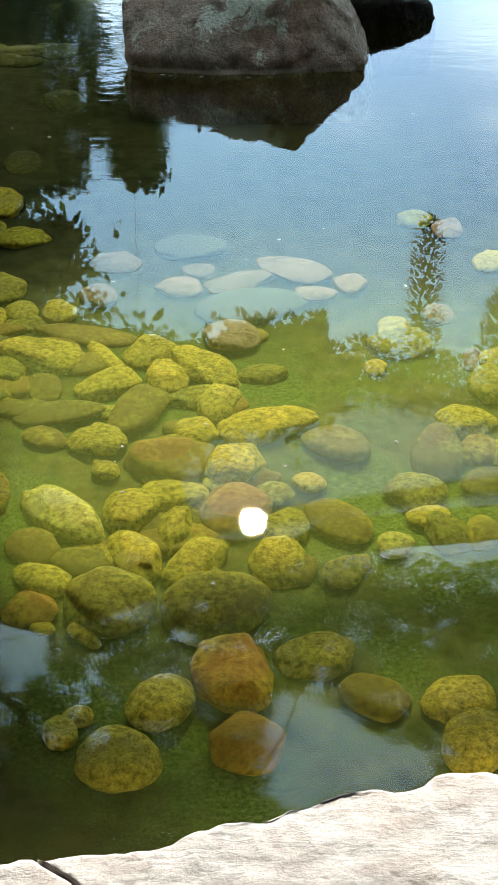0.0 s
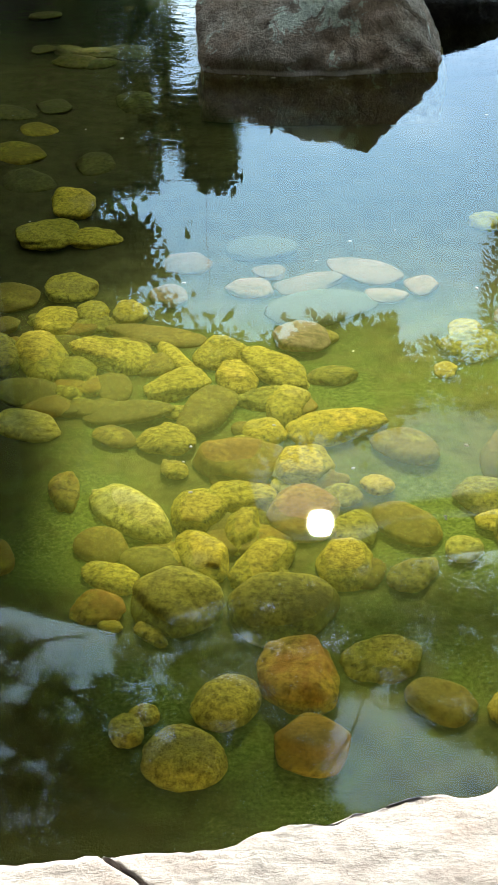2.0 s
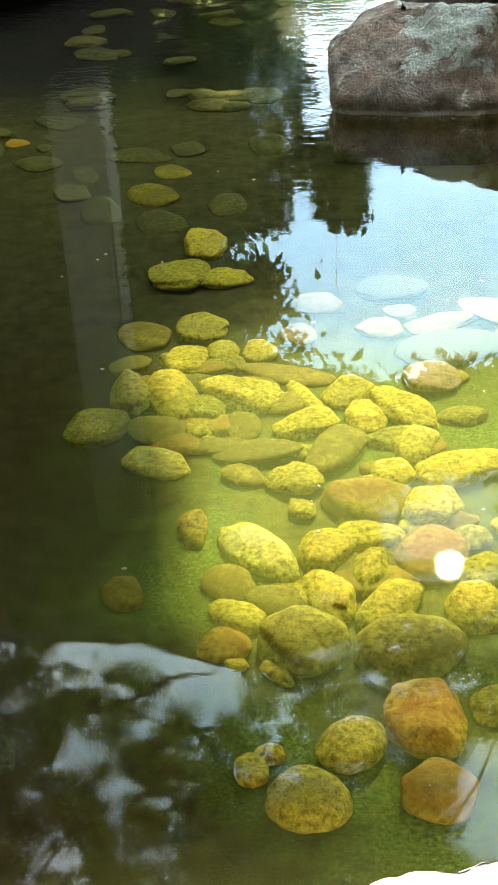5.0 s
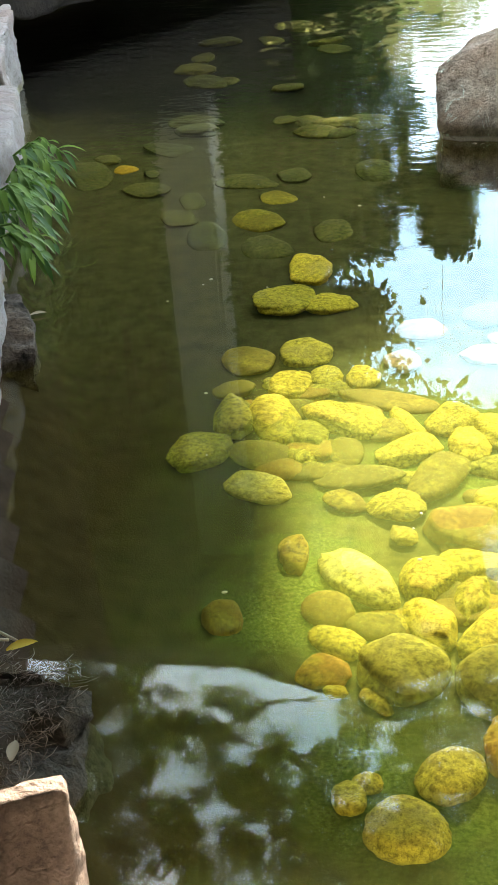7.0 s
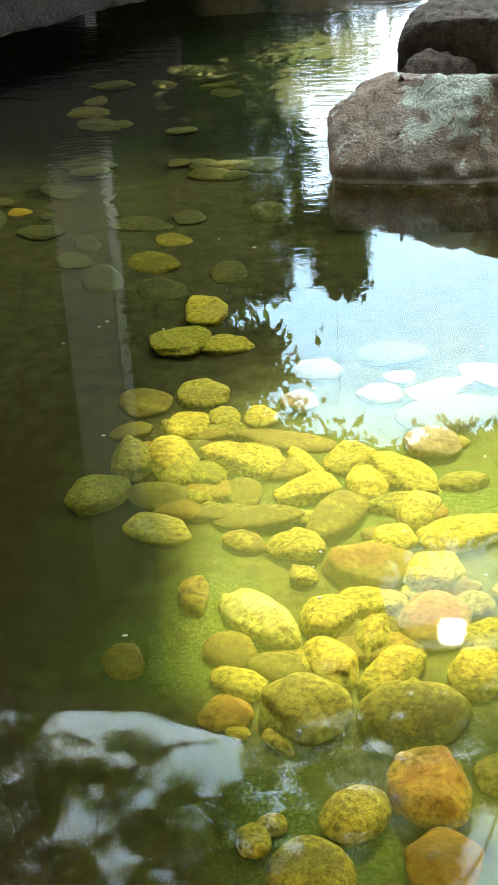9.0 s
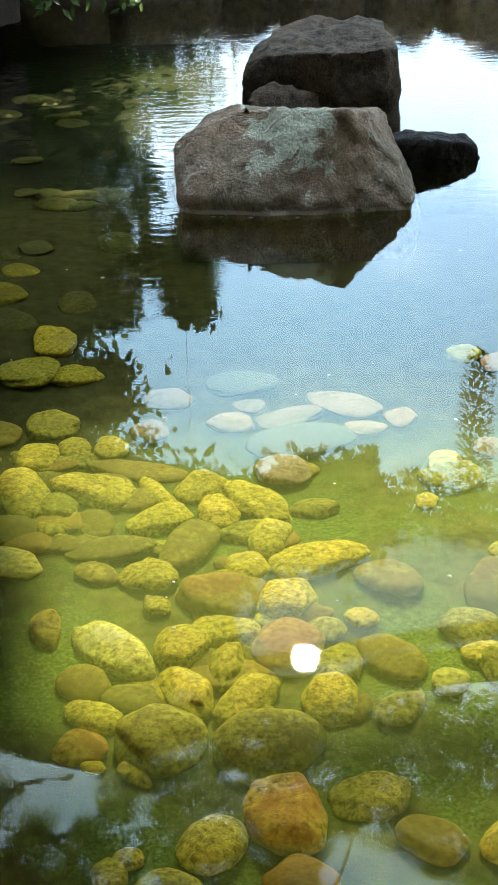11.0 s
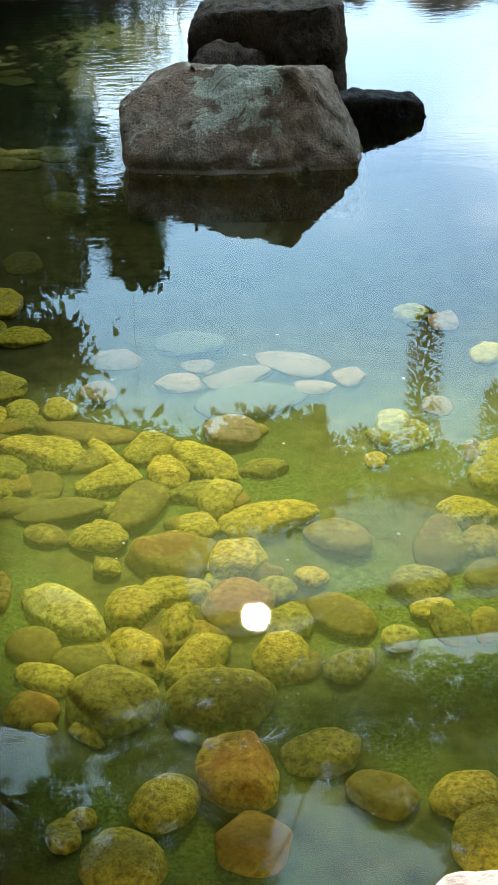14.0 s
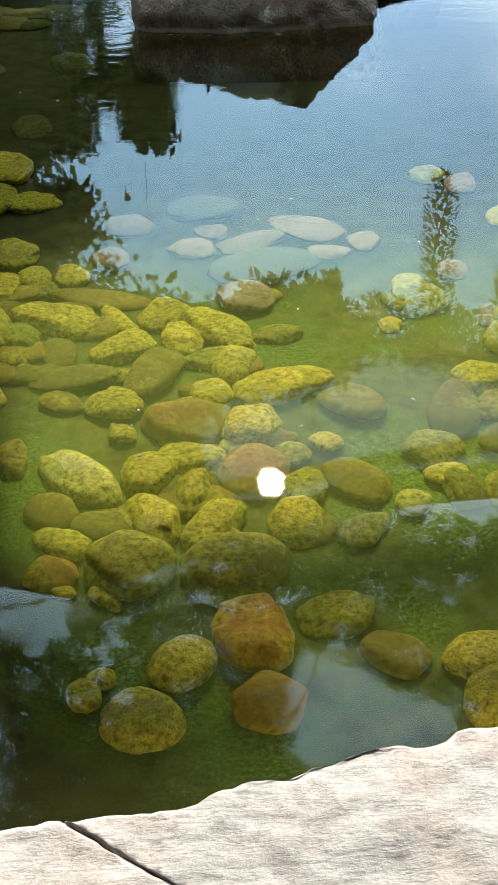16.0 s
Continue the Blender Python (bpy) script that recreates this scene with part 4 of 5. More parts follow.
def edge_far(x):
    return 12.33 - 0.47 * x


def edge_near(x):
    return 8.78 + 0.24 * x


def sheet(bm, loop, at, z, thick):
    ring = [[bm.verts.new((x - at[0], y - at[1], z + h - at[2])) for x, y in loop] for h in ((0, thick) if thick else (0,))]
    bm.faces.new(ring[-1])
    if thick:
        bm.faces.new(ring[0][::-1])
        n = len(loop)
        for i in range(n):
            bm.faces.new((ring[0][i], ring[0][(i + 1) % n], ring[1][(i + 1) % n], ring[1][i]))


walkway = thing("covered_walkway", (-3.4, 13.2, 0.2), "dark boarded roof of a covered walkway on grey pillars", "walkway roof")
bm = bmesh.new()
sheet(bm, [(-0.98, edge_near(-0.98)), (-0.12, edge_near(-0.12)), (-0.38, 10.15), (-0.64, 10.74), (-0.74, 11.3), (-0.80, edge_far(-0.80)), (-2.05, edge_far(-2.05))], walkway.location, ROOF_Z, 0.16)
part("roof", bm, ROOF_WOOD, walkway, "dark boarded roof")
bm = bmesh.new()
sheet(bm, [(-6.0, 8.3), (-1.77, 8.4), (-3.02, edge_far(-3.0)), (-6.0, 15.2)], walkway.location, ROOF_Z, 0.16)
part("roof", bm, ROOF_WOOD, walkway, "dark boarded roof")
bm = bmesh.new()
sheet(bm, [(-6.0, 9.57), (-2.51, 8.33), (-1.27, 7.89), (-0.95, 7.96), (-0.78, 8.12), (-0.25, 8.45), (0.3, 8.60), (0.9, 8.82), (4.6, 9.3), (4.6, 9.65), (0.9, 9.25), (0.6, 8.97), (0.0, 8.97), (-0.2, 9.4), (-6.0, 10.2)], walkway.location, ROOF_Z - 0.08, 0.06)
part("edge_boards", bm, ROOF_WOOD, walkway, "dark boarded eave strip")
for px, py in ((-2.47, 9.8), (-5.6, 12.4)):
    bm = bmesh.new()
    box(bm, (px - 0.20 + 3.4, py - 0.2 - 13.2, -0.2), (px + 0.20 + 3.4, py + 0.2 - 13.2, ROOF_Z - 0.2))
    bmesh.ops.bevel(bm, geom=bm.edges[:], offset=0.03, segments=2, affect="EDGES")
    part("pillar", bm, CONCRETE, walkway, "grey concrete pillar")
bm = bmesh.new()
box(bm, (-14.0 + 3.4, 15.6 - 13.2, -0.4), (-3.9 + 3.4, 15.85 - 13.2, ROOF_Z))
part("back_wall", bm, ROOF_WOOD, walkway, "dark boarded back wall")


def shade_sail(corners, open_part, posts):
    cx, cy = corners[0]
    sail = thing("shade_sail", (cx, cy, ROOF_Z), "dark shade cloth stretched over the pond", "shade cloth", "shade sails")
    bm = bmesh.new()
    sheet(bm, corners, (cx, cy, ROOF_Z), ROOF_Z + 0.05, 0)
    part("cloth", bm, cloth_material("shade_cloth", open_part), sail)
    for (ax, ay), (bx, by) in zip(corners, corners[1:] + corners[:1]):
        bm = bmesh.new()
        tube(bm, [(ax - cx, ay - cy, 0.03), (bx - cx, by - cy, 0.03)], [0.03, 0.03], 8)
        part("cable", bm, STEEL, sail, "dark edge cable")
    for bx, by in posts:
        bm = bmesh.new()
        tube(bm, [(bx - cx, by - cy, 0.1 - ROOF_Z), (bx - cx, by - cy, 0.1)], [0.06, 0.05], 10)
        part("post", bm, STEEL, sail, "dark steel post")


shade_sail([(-0.14, edge_near(-0.14)), (4.6, edge_near(4.6)), (4.6, edge_far(4.6)), (-0.78, edge_far(-0.78)), (-0.72, 11.3), (-0.62, 10.72), (-0.36, 10.13)], 0.43, [(4.6, edge_near(4.6)), (4.6, edge_far(4.6))])
shade_sail([(-1.75, 8.42), (-1.0, edge_near(-0.98)), (-2.07, edge_far(-2.05)), (-3.0, edge_far(-3.0))], 0.04, [])


# ---- vines along the eave ----
def vine(x, y, top, bottom, seed, spread_r, leaves):
    r = random.Random(seed)
    bm = bmesh.new()
    n = 7
    pts = [(r.uniform(-0.05, 0.05), r.uniform(-0.05, 0.05), (bottom - top) * k / (n - 1)) for k in range(n)]
    tube(bm, pts, [0.012 - 0.001 * k for k in range(n)], 5)
    v = thing("hanging_vine", (x, y, top), "leafy green vine hanging from the roof edge", "vine", "hanging vines")
    part("stem", bm, BARK, v)
    bm = bmesh.new()
    for _ in range(leaves * 2):
        k = r.random()
        z = (bottom - top) * k
        a = r.uniform(0, math.tau)
        d = spread_r * r.random() ** 0.7 * (1.0 - 0.45 * k)
        leaf(bm, (d * math.cos(a), d * math.sin(a), z), (math.cos(a), math.sin(a), r.uniform(-0.9, 0.3)), (0, 0, 1), r.uniform(0.045, 0.085), r.uniform(0.026, 0.045))
    part("foliage", bm, VINE_LEAF, v)


vine(1.93, 11.5, 5.05, 3.25, 3, 0.20, 430)
vine(0.98, 12.0, 5.05, 4.45, 4, 0.14, 260)
for i in range(16):
    x = 0.55 + i * 0.17
    vine(x, edge_far(x) + 0.05, 5.25, 4.92 - 0.38 * abs(math.sin(i * 2.3)), 40 + i, 0.24, 170)
vine(2.7, 11.15, 5.2, 3.9, 90, 0.42, 1200)
vine(3.1, 11.0, 5.2, 3.6, 91, 0.42, 1200)


# ---- trees ----
def tree(x, y, base, height, crown_r, seed, crown_low, leaves, label, name="tree", leaf_size=0.16, lean=0.0):
    r = random.Random(seed)
    t = thing(name, (x, y, base), label, "tree")
    bm = bmesh.new()
    pts = [(0.12 * math.sin(k * 1.3 + seed), 0.10 * math.cos(k * 1.7 + seed), height * (0.97 if lean else 0.8) * k / 6) for k in range(7)]
    tube(bm, pts, [0.02 * height * (1.15 - k / 6.5) for k in range(7)], 9)
    centres = []
    for i in range(36):
        k = r.random() ** 0.8
        z = crown_low + (height - crown_low) * k
        a = r.uniform(0, math.tau)
        d = crown_r * math.sqrt(max(0.05, 1 - (2 * k - 0.85) ** 2)) * r.uniform(0.45, 1.0)
        c = Vector((lean + d * math.cos(a), d * math.sin(a), z))
        centres.append((c, crown_r * r.uniform(0.22, 0.42)))
        root = Vector(pts[min(6, max(1, int(6 * z / height)))])
        root.z = z * 0.96 if lean else min(root.z, z * 0.85)
        tube(bm, [root, (root + c) / 2 + Vector((0, 0, 0.12)), c], [0.006 * height, 0.004 * height, 0.002 * height], 5)
    part("trunk", bm, BARK, t, smooth=True)
    bm = bmesh.new()
    for i in range(leaves):
        c, s = r.choice(centres)
        d = Vector((r.gauss(0, 1), r.gauss(0, 1), r.gauss(0, 0.75))) * s * 0.85
        along = Vector((r.gauss(0, 1), r.gauss(0, 1), r.gauss(-0.4, 0.7)))
        leaf(bm, c + d, along, (r.gauss(0, 0.4), r.gauss(0, 0.4), 1), leaf_size * r.uniform(0.7, 1.3), leaf_size * 0.5)
    part("crown", bm, TREE_LEAF, t)
    return t


tree(-3.9, 12.0, 0.3, 5.2, 1.0, 7, 0.3, 12000, "tall leafy tree beside the walkway", leaf_size=0.14)
tree(-2.15, 11.2, 0.3, 0.7, 0.45, 21, 0.1, 3000, "low dark bush on the far bank", leaf_size=0.11)
tree(-0.72, 11.6, 0.3, 0.85, 0.42, 23, 0.1, 1500, "low leafy bush on the far bank", leaf_size=0.10)
# Two added trees, hidden by the roof, that shade the far bed and rocks.
tree(-3.5, 16.3, 0.3, 7.75, 1.2, 41, 7.5, 13000, "tall leaning leafy tree, added behind the roof to shade the far bed", leaf_size=0.18, lean=2.2)
tree(-3.7, 16.9, 0.3, 7.85, 0.85, 47, 7.4, 12000, "tall leafy tree with one long bough, added behind the roof to shade the rocks", leaf_size=0.18, lean=4.3)
# This tree and the next three bushes are added to block sun under the bridge.
tree(-3.1, 11.9, 0.3, 3.0, 0.85, 43, 0.3, 6000, "leafy green tree added to keep sun off the bridge's underside", leaf_size=0.13)
tree(-2.75, 10.7, 0.2, 1.3, 0.55, 45, 0.1, 5200, "low dense bush added behind the stone bridge to block sun", leaf_size=0.10)
tree(-1.6, 10.8, 0.2, 1.05, 0.60, 46, 0.1, 9000, "low dense bush added behind the stone bridge to block sun", leaf_size=0.10)
tree(-2.05, 12.3, 0.3, 1.5, 0.75, 44, 0.2, 4500, "low leafy bush on the far bank", leaf_size=0.11)
# Another added tree, for shade over the bridge and far bed.
tree(-4.1, 17.2, 0.3, 9.3, 1.9, 42, 4.0, 15000, "tall leafy tree, added behind the roof to shade the bridge and far bed", leaf_size=0.2)
tree(-8.5, 20.0, 0.3, 8.5, 2.8, 3, 1.2, 5200, "broad leafy tree behind the walkway", leaf_size=0.22)
tree(-5.0, 19.0, 0.3, 7.6, 2.4, 4, 1.0, 7000, "tall leafy tree behind the walkway", leaf_size=0.2)
tree(0.7, 16.0, 0.3, 2.3, 0.7, 5, 0.2, 2200, "low leafy tree beyond the far bank", leaf_size=0.14)


def overhanging_tree(x, y, lobes, gaps, seed):
    """A tree leaning out over the pond. lobes: bearing and elevation seen from the mirror image of the eye, half width, half height, clumps; gaps: the same without clumps."""
    r = random.Random(seed)
    base = Vector((x, y, 0.25))
    t = thing("overhanging_tree", base, "dark leafy tree leaning far out over the pond", "tree")
    bm = bmesh.new()
    trunk = [Vector((0, 0, 0)), Vector((0.05, -0.1, 0.7)), Vector((0.12, -0.2, 1.3)), Vector((0.25, -0.3, 1.8))]
    tube(bm, trunk, [0.10, 0.085, 0.06, 0.04], 9)

    def clear(az, el):
        if el < 11.4:
            return True
        if any(((az - a) / ra) ** 2 + ((el - e) / re) ** 2 < 1 for a, e, ra, re in gaps):
            return True
        return el < 18.2 and (noise.noise(Vector((az * 1.6, el * 1.2, 3.0))) > 0.07 or noise.noise(Vector((az * 4.5, el * 3.5, 8.0))) > 0.14)

    def place(az, el, d):
        az, el = radians(az), radians(el)
        return Vector((d * math.sin(az), d * math.cos(az), d * math.tan(el) - 1.6)) - base

    leaves = []
    for a, e, ra, re, count in lobes:
        for _ in range(count):
            w, k = r.uniform(0, math.tau), math.sqrt(r.random())
            az, el = a + ra * k * math.cos(w), e + re * k * math.sin(w)
            d = r.uniform(9.0, 9.8)
            c = place(az, el, d)
            if r.random() < 0.3:
                root = trunk[r.choice((1, 2, 3))]
                tube(bm, [root, root.lerp(c, 0.55) + Vector((0, 0, 0.08)), c], [0.014, 0.009, 0.003], 5)
            twig_way = Vector((r.gauss(0, 1), r.gauss(0, 0.6), r.gauss(-0.3, 0.5))).normalized()
            for q in range(26):
                az2, el2 = az + r.gauss(0, 0.28), el + r.gauss(0, 0.24)
                if clear(az2, el2):
                    continue
                leaves.append((place(az2, el2, d + r.uniform(-0.15, 0.15)), twig_way + Vector((r.gauss(0, 0.7), r.gauss(0, 0.7), r.gauss(-0.3, 0.5)))))
    part("trunk", bm, BARK, t, smooth=True)
    bm = bmesh.new()
    for at, way in leaves:
        leaf(bm, at, way, (r.gauss(0, 0.6), -1, r.gauss(0, 0.6)), r.uniform(0.07, 0.12), r.uniform(0.030, 0.045))
    part("crown", bm, TREE_LEAF, t)


overhanging_tree(-1.75, 9.6, [(-3.27, 20.0, 0.95, 1.55, 46), (-4.3, 18.45, 1.5, 1.2, 46), (-6.96, 20.4, 1.4, 1.3, 46), (-6.3, 18.6, 2.3, 1.3, 70), (-7.5, 24.2, 1.15, 1.4, 44), (-9.1, 23.6, 1.5, 2.0, 80),
                              (-10.6, 22.4, 1.9, 3.1, 150), (-9.2, 17.2, 3.2, 3.2, 230), (-5.4, 15.5, 1.5, 2.1, 60), (-8.4, 12.8, 3.8, 2.2, 170), (-10.8, 26.5, 1.7, 1.6, 50), (-4.2, 12.0, 1.2, 1.5, 20)],
                 [(-11.82, 15.2, 0.38, 0.9), (-10.84, 15.7, 0.2, 0.9), (-12.5, 16.4, 0.5, 0.35), (-8.95, 16.7, 0.6, 0.2), (-4.3, 17.5, 0.6, 0.5), (-4.0, 14.2, 0.65, 1.2), (-6.4, 19.75, 1.3, 0.24), (-5.15, 20.25, 0.5, 0.45),
                  (-7.9, 19.0, 0.9, 0.2), (-4.6, 12.6, 0.6, 0.9), (-6.2, 11.1, 1.5, 0.16), (-8.3, 22.4, 1.0, 0.45), (-8.8, 16.9, 0.35, 0.3), (-8.0, 17.5, 0.3, 0.35)], 31)


# ---- the feathery branches overhead ----
def frond(bm, at, along, length, r):
    """A pinnate leaf: a midrib with paired narrow leaflets."""
    at, along = Vector(at), Vector(along).normalized()
    side = along.cross(Vector((0, 0, 1))).normalized()
    n = 9
    for k in range(n):
        u = (k + 0.6) / n
        p = at + along * length * u + Vector((0, 0, -0.25 * length * u * u))
        s = length * 0.34 * math.sin(math.pi * (0.18 + 0.80 * u))
        for sign in (1, -1):
            leaf(bm, p, side * sign + along * 0.45 + Vector((0, 0, -0.25)), (0, 0, 1), s, s * 0.28)
    tube(bm, [at, at + along * length * 0.5 + Vector((0, 0, -0.06 * length)), at + along * length + Vector((0, 0, -0.25 * length))], [0.006, 0.005, 0.003], 4)


def open_sky(az, el):
    """How far the canopy opens at a bearing and elevation: 1 is clear."""
    if -16.4 < az < -9.2 and el < 40.2 + (az + 15.2) * 0.36:
        return 1.0
    for a, e, ra, re, k in CANOPY_GAPS:
        if ((az - a) / ra) ** 2 + ((el - e) / re) ** 2 < 1:
            return k
    return 0.9 if az < 1 and el > 38 and noise.noise(Vector((az * 0.9, el * 1.3, 5.0))) > 0.46 else 0.0


CANOPY_GAPS = [(-9.3, 42.3, 1.5, 0.9, 1.0), (-14.4, 41.5, 1.3, 0.5, 0.85), (-15.0, 45.2, 1.2, 0.9, 1.0), (-18.2, 41.9, 0.7, 1.1, 0.95), (-18.0, 38.3, 1.3, 0.8, 0.85), (-5.6, 41.5, 0.8, 0.6, 1.0), (-24.5, 36.0, 1.4, 1.2, 0.9),
               (-16.6, 43.8, 0.8, 0.6, 0.9), (-12.6, 46.7, 1.3, 0.8, 1.0), (-11.7, 42.4, 0.6, 0.5, 0.8), (5.2, 44.0, 2.8, 1.5, 1.0), (9.0, 45.2, 3.6, 1.2, 0.95), (4.5, 46.0, 2.0, 1.2, 1.0), 
               (11.0, 35.9, 3.8, 0.5, 1.0), (-20.5, 46.0, 1.5, 1.2, 0.8)]
BRANCHES = [[(-19.65, 39.84), (-17.32, 40.27), (-15.25, 40.53), (-13.52, 41.23), (-11.73, 41.63), (-9.30, 41.68)], [(-15.8, 40.35), (-15.03, 40.1), (-13.95, 39.85), (-13.01, 39.58), (-11.8, 39.43), (-10.31, 39.46)],
            [(-11.73, 41.63), (-10.9, 42.5), (-10.23, 43.52)], [(-15.62, 45.9), (-14.88, 45.31), (-14.04, 45.05)]]


def feathery_tree(x, y, fork, height, bearings, low, high, seed, outer=()):
    """A tall tree whose limbs fan out over the water, each limb hung with pinnate leaves."""
    r = random.Random(seed)
    base = Vector((x, y, 0.25))
    t = thing("feathery_tree", base, "tall spreading tree with feathery dark green leaves", "tree", "feathery trees")
    fork = Vector(fork) - base
    bm = bmesh.new()
    tube(bm, [(0, 0, 0), fork * 0.33 + Vector((0, 0, 0.3)), fork * 0.7 + Vector((0, 0, 0.2)), fork], [0.42, 0.36, 0.28, 0.20], 10)
    part("trunk", bm, BARK, t, smooth=True)

    def at(az, el):
        d = (height + 1.6) / math.tan(radians(el))
        return Vector((d * math.sin(radians(az)), d * math.cos(radians(az)), height)) - base

    def blocked(az, el, turn, size):
        """Whether a pinnate leaf from there would hang across an opening."""
        d = (height + 1.6) / math.sin(radians(el))
        for k in (0.0, 0.45, 0.8):
            a = az + math.degrees(size * k * math.cos(turn) / d) / math.cos(radians(el))
            e = el - math.degrees(size * k * math.sin(turn) * math.sin(radians(el)) / d)
            if r.random() < open_sky(a, e):
                return True
        return False

    if outer:
        bm = bmesh.new()
        rims = [(a + ra * 1.12 * math.cos(w), e + re * 1.12 * math.sin(w), a, e) for a, e, ra, re, k in CANOPY_GAPS if k == 1.0 and a < 0 for w in [r.uniform(0, math.tau) for _ in range(int(9 * (ra + re)))]]
        rims += [(-16.5 + 0.13 * k + r.uniform(-0.2, 0.2), 38.6 + 0.11 * k, -13.5, 39.6) for k in range(14)]
        rims += [(-15.4 + 0.75 * k + r.uniform(-0.2, 0.2), 40.4 + 0.27 * k + r.uniform(0.0, 0.35), -15.0 + 0.75 * k + r.gauss(0, 1.5), 39.4) for k in range(8)]
        for a, e, ga, ge in rims:
            way = Vector(((ga - a) * math.sin(radians(e)) * 1.2, -(ge - e), 0)).normalized()
            way.rotate(Euler((0, 0, r.gauss(0, 0.55))))
            frond(bm, at(a, e) + Vector((0, 0, r.gauss(0, 0.1))), way + Vector((0, 0, r.uniform(-0.25, 0.1))), r.uniform(0.7, 1.15), r)
        part("leaves", bm, TREE_LEAF, t)
    for line in outer:
        bm = bmesh.new()
        tube(bm, [at(a, e) for a, e in line], [0.10 * (1 - 0.13 * k) for k in range(len(line))], 6)
        limb = part("branch", bm, BARK, t, smooth=True)
        bm = bmesh.new()
        for (a0, e0), (a1, e1) in zip(line, line[1:]):
            for _ in range(7):
                k, turn, size = r.random(), r.uniform(0, math.tau), r.uniform(0.6, 1.0)
                a, e = a0 + (a1 - a0) * k, e0 + (e1 - e0) * k
                if not blocked(a, e + 0.3, turn, size):
                    frond(bm, at(a, e), (math.cos(turn), math.sin(turn), r.uniform(-0.3, 0.2)), size, r)
        part("leaves", bm, TREE_LEAF, limb)
    for az in bearings:
        swing = r.uniform(3.0, 7.0) * r.choice((-1, 1))
        line = [at(az + swing * (high + low - 2 * el) / (high - low) + r.uniform(-1.0, 1.0), el) + Vector((0, 0, r.uniform(-0.15, 0.15))) for el in np.linspace(high, 43.6 if -18.5 < az < -7.5 else 47.5 if az > 1.5 else low, 7)]
        bm = bmesh.new()
        tube(bm, [fork, fork.lerp(line[0], 0.5) + Vector((0, 0, 0.3))] + line, [0.15, 0.10] + [0.06 - 0.0070 * k for k in range(len(line))], 6)
        limb = part("branch", bm, BARK, t, smooth=True)
        bm = bmesh.new()
        el = low
        while el < high:
            for _ in range(26):
                a, e = az + r.uniform(-1.25, 1.25), max(el + r.uniform(-1.0, 1.0), 38.2)
                turn, size = r.uniform(0, math.tau), r.uniform(0.75, 1.15)
                if blocked(a, e, turn, size):
                    continue
                frond(bm, at(a, e) + Vector((0, 0, r.gauss(0, 0.15))), (math.cos(turn), math.sin(turn), r.uniform(-0.3, 0.2)), size, r)
            el += 1.7
        for _ in range(95):
            a, e = az + r.uniform(-1.3, 1.3), r.uniform(36.2 if az > 5 else 36.9, 38.6)
            turn, size = r.uniform(0, math.tau), r.uniform(0.40, 0.60)
            if not blocked(a, e, turn, size):
                frond(bm, at(a, e), (math.cos(turn), math.sin(turn), r.uniform(-0.3, 0.2)), size, r)
        part("leaves", bm, TREE_LEAF, limb)


feathery_tree(-9.0, 9.0, (-8.0, 15.0, 17.5), 20.0, [-25 + 2.2 * k for k in range(14)], 38.6, 54.0, 11, BRANCHES)
feathery_tree(10.5, 9.0, (9.0, 15.0, 17.5), 20.0, [5.6 + 2.2 * k for k in range(6)], 38.6, 54.0, 12)


# ---- the plant at the slab's edge, and litter ----
def blade(bm, at, along, length, width, droop):
    """A broad pointed leaf that bends down towards its tip and folds along the midrib."""
    at, along = Vector(at), Vector(along).normalized()
    side = along.cross(Vector((0, 0, 1)))
    side = side.normalized() if side.length > 1e-3 else Vector((1, 0, 0))
    rows = []
    for k in range(6):
        u = k / 5
        p = at + along * length * u + Vector((0, 0, -droop * length * u * u))
        w = width * 0.5 * math.sin(math.pi * min(1.0, 0.06 + u * 0.94)) ** 0.8
        rows.append([bm.verts.new(p + side * w + Vector((0, 0, w * 0.35))), bm.verts.new(p), bm.verts.new(p - side * w + Vector((0, 0, w * 0.35)))])
    for a, b in zip(rows, rows[1:]):
        bm.faces.new((a[0], a[1], b[1], b[0]))
        bm.faces.new((a[1], a[2], b[2], b[1]))


plant = thing("slab_plant", (-1.70, 4.15, 0.02), "fresh green leafy plant hanging over the slab's edge", "plant")
r = random.Random(8)
bm = bmesh.new()
sprays = []
for k in range(13):
    u = k / 12
    root = Vector((-0.10 + 0.20 * u * 0.9, 0.50 - 0.86 * u, 0.12 + r.uniform(0, 0.09)))
    tip = root + Vector((0.13 + 0.10 * r.random(), -0.10 + r.uniform(-0.08, 0.05), 0.02 - 0.10 * u + r.uniform(-0.05, 0.06)))
    mid = (root + tip) / 2 + Vector((0, 0, 0.06))
    bm = bmesh.new()
    tube(bm, [root, mid, tip], [0.005, 0.004, 0.002], 5)
    part("stem", bm, PLANT_LEAF, plant)
    sprays.append((root, mid, tip))
bm = bmesh.new()
tube(bm, [(-0.14, 0.5, 0.03), (-0.02, 0.1, 0.06), (0.06, -0.25, 0.07), (0.10, -0.55, 0.06)], [0.008, 0.007, 0.006, 0.004], 6)
part("stem", bm, PLANT_LEAF, plant)
for root, mid, tip in sprays:
    bm = bmesh.new()
    for q in range(15):
        p = root.lerp(mid, q / 7) if q < 7 else mid.lerp(tip, (q - 7) / 7)
        a = r.uniform(-1.2, 0.7)
        blade(bm, p, (0.9 * math.cos(a), math.sin(a) - 0.35, r.uniform(-0.35, 0.45)), r.uniform(0.055, 0.105), r.uniform(0.014, 0.026), r.uniform(0.4, 1.1))
    part("leaf_spray", bm, PLANT_LEAF, plant, smooth=True)


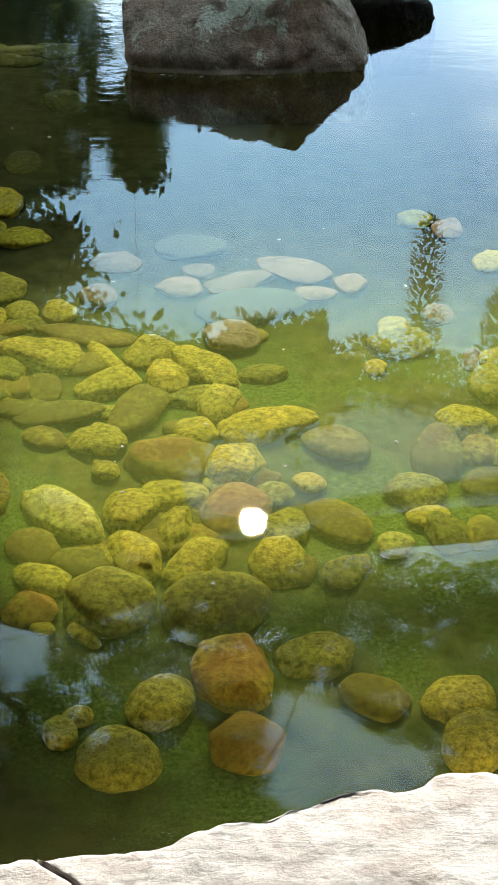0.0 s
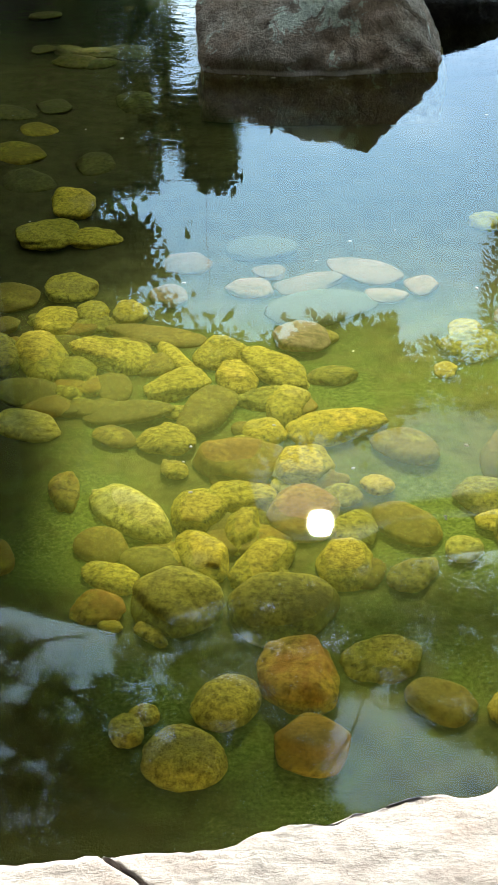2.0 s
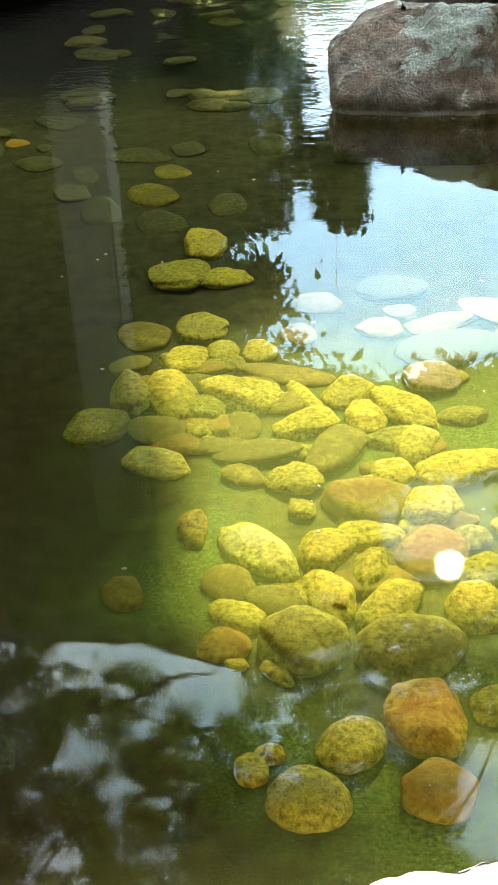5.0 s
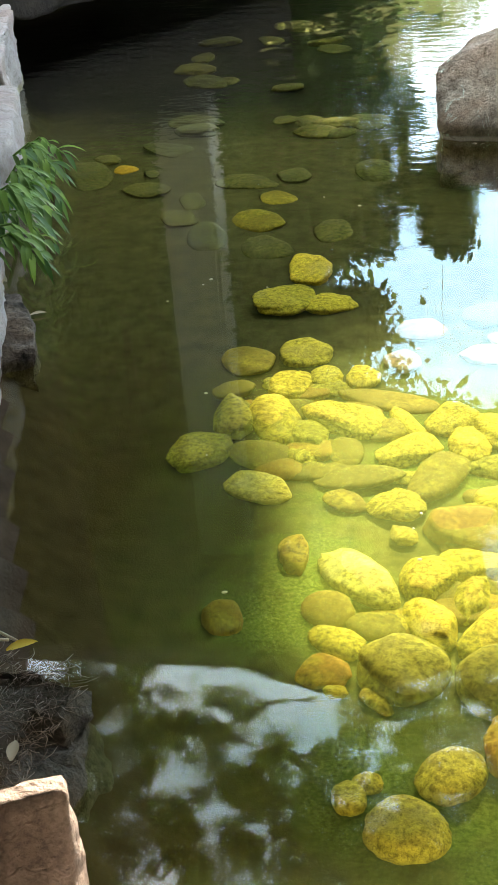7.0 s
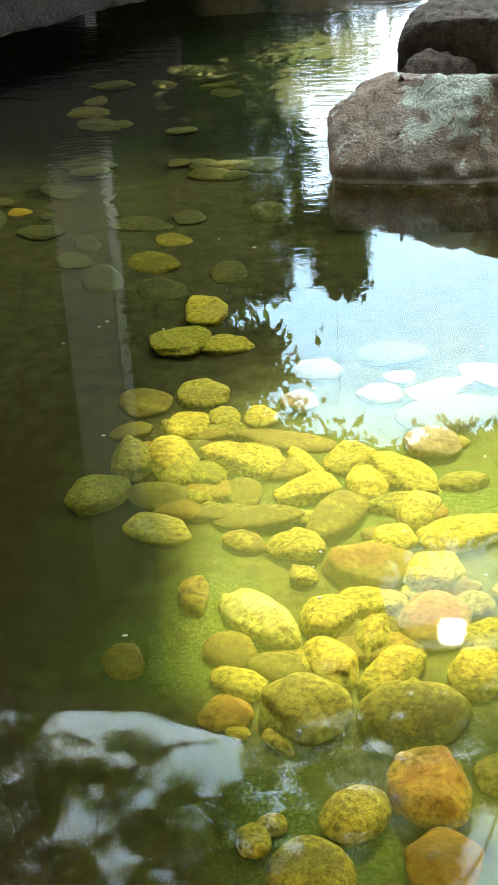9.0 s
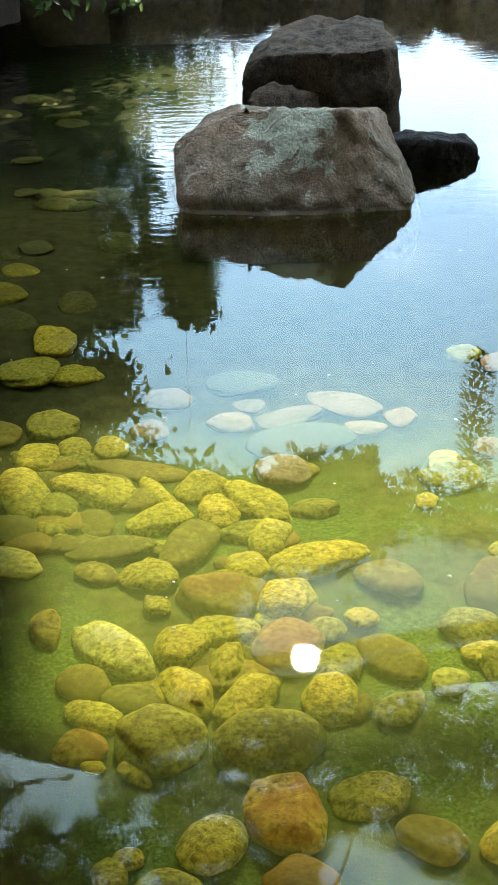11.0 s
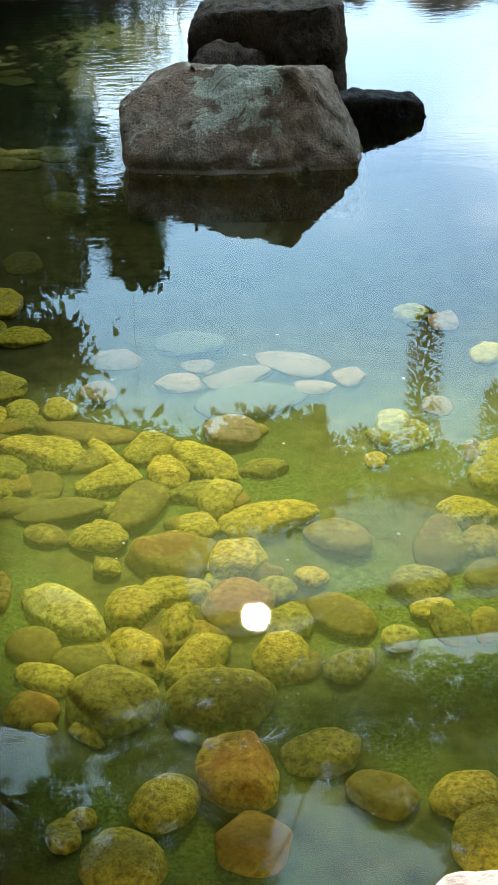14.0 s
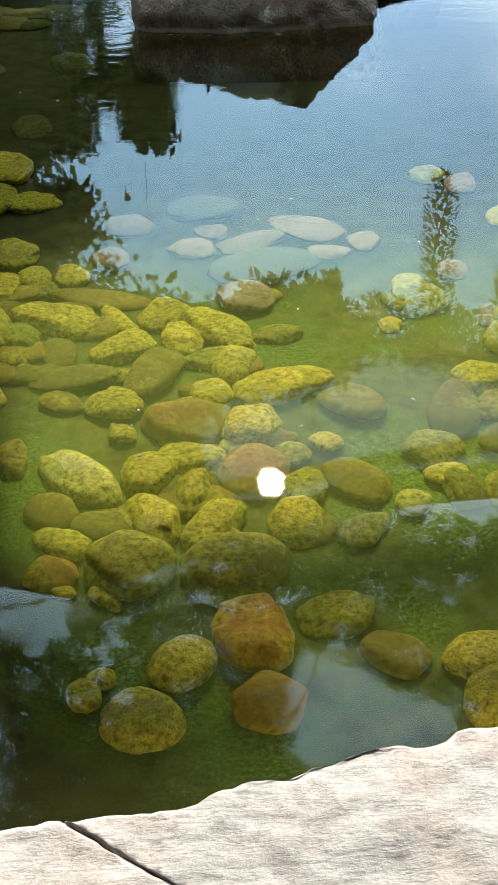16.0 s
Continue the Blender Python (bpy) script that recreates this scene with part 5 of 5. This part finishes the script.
def fallen_leaf(x, y, z, turn, size, mat, label):
    bm = bmesh.new()
    blade(bm, (0, 0, 0.006), (1, 0, 0.15), size, size * 0.42, 0.12)
    ob = mesh_object("fallen_leaf", bm, mat)
    ob.matrix_world = pose(x, y, z, 0, 0, turn)
    tagged(ob, label, "leaf", "fallen leaves")


fallen_leaf(-0.90, 1.87, 0.10, 30, 0.06, YELLOW_LEAF, "bright yellow fallen leaf on the dark rock")
fallen_leaf(-0.80, 1.60, 0.09, 100, 0.05, DRY_LEAF, "pale dry leaf on the damp earth")
fallen_leaf(-0.66, 1.40, 0.02, -60, 0.05, DRY_LEAF, "pale dry leaf beside the block")
fallen_leaf(-1.43, 3.57, 0.0, 20, 0.05, DRY_LEAF, "pale dry leaf floating by the bank")
fallen_leaf(-1.40, 3.36, 0.0, -10, 0.04, DRY_LEAF, "pale dry leaf floating by the bank")


def cord(x, y, top, bottom, seed):
    r = random.Random(seed)
    n = 14
    bm = bmesh.new()
    tube(bm, [(r.uniform(-0.02, 0.02), 0, (bottom - top) * k / (n - 1)) for k in range(n)], [0.003] * n, 5)
    ob = mesh_object("pendant_rope", bm, STEEL)
    ob.location = (x, y, top)
    tagged(ob, "thin dark rope hanging from the eave", "rope")


cord(-0.78, 12.65, 5.0, 3.0, 2)


def speck(x, y, size, turn):
    """A crumb of pollen or petal afloat."""
    bm = bmesh.new()
    bmesh.ops.create_icosphere(bm, subdivisions=2, radius=0.5, matrix=Matrix.Diagonal((size * 1.5, size, size * 0.4, 1)))
    ob = mesh_object("floating_speck", bm, DRY_LEAF)
    ob.matrix_world = pose(x, y, 0.0, 0, 0, turn)
    tagged(ob, "tiny pale speck floating on the water", "speck", "floating specks")


r = random.Random(77)
for k in range(26):
    y = r.uniform(2.2, 5.2)
    speck(r.uniform(-0.30 * y, 0.16 * y), y, r.uniform(0.004, 0.009), r.uniform(0, 180))
for k in range(5):
    u = r.random()
    speck(-0.28 + 0.84 * u, 5.20 - 0.05 * math.sin(u * 3.1), r.uniform(0.008, 0.018), r.uniform(-15, 15))


def twig(points, radius, label):
    bm = bmesh.new()
    base = Vector(points[0])
    tube(bm, [Vector(p) - base for p in points], [radius * (1 - 0.12 * k) for k in range(len(points))], 5)
    ob = mesh_object("twig", bm, DRY_LEAF)
    ob.location = base
    tagged(ob, label, "twig", "twigs")


twig([(-1.05, 1.78, 0.125), (-0.98, 1.86, 0.135), (-0.90, 1.89, 0.115)], 0.004, "thin pale twig lying on the dark rock")
twig([(-1.02, 1.90, 0.11), (-0.95, 1.92, 0.12), (-0.88, 1.90, 0.10)], 0.004, "thin pale twig lying on the dark rock")
bm = bmesh.new()
r = random.Random(31)
for k in range(1100):
    x, y = r.uniform(-1.12, -0.76), r.uniform(1.54, 1.86)
    a, l = r.uniform(0, math.tau), r.uniform(0.02, 0.05)
    z = 0.105 - 0.22 * max(0.0, x + 0.92) + r.uniform(-0.004, 0.010)
    tube(bm, [(x, y, z), (x + l * 0.5 * math.cos(a), y + l * 0.5 * math.sin(a), z + 0.004), (x + l * math.cos(a + 0.35), y + l * math.sin(a + 0.35), z + r.uniform(-0.006, 0.006))], [0.0008, 0.0007, 0.0004], 3)
tagged(mesh_object("needle_litter", bm, NEEDLE), "brown conifer needles strewn over the rock", "litter", kind="stuff")
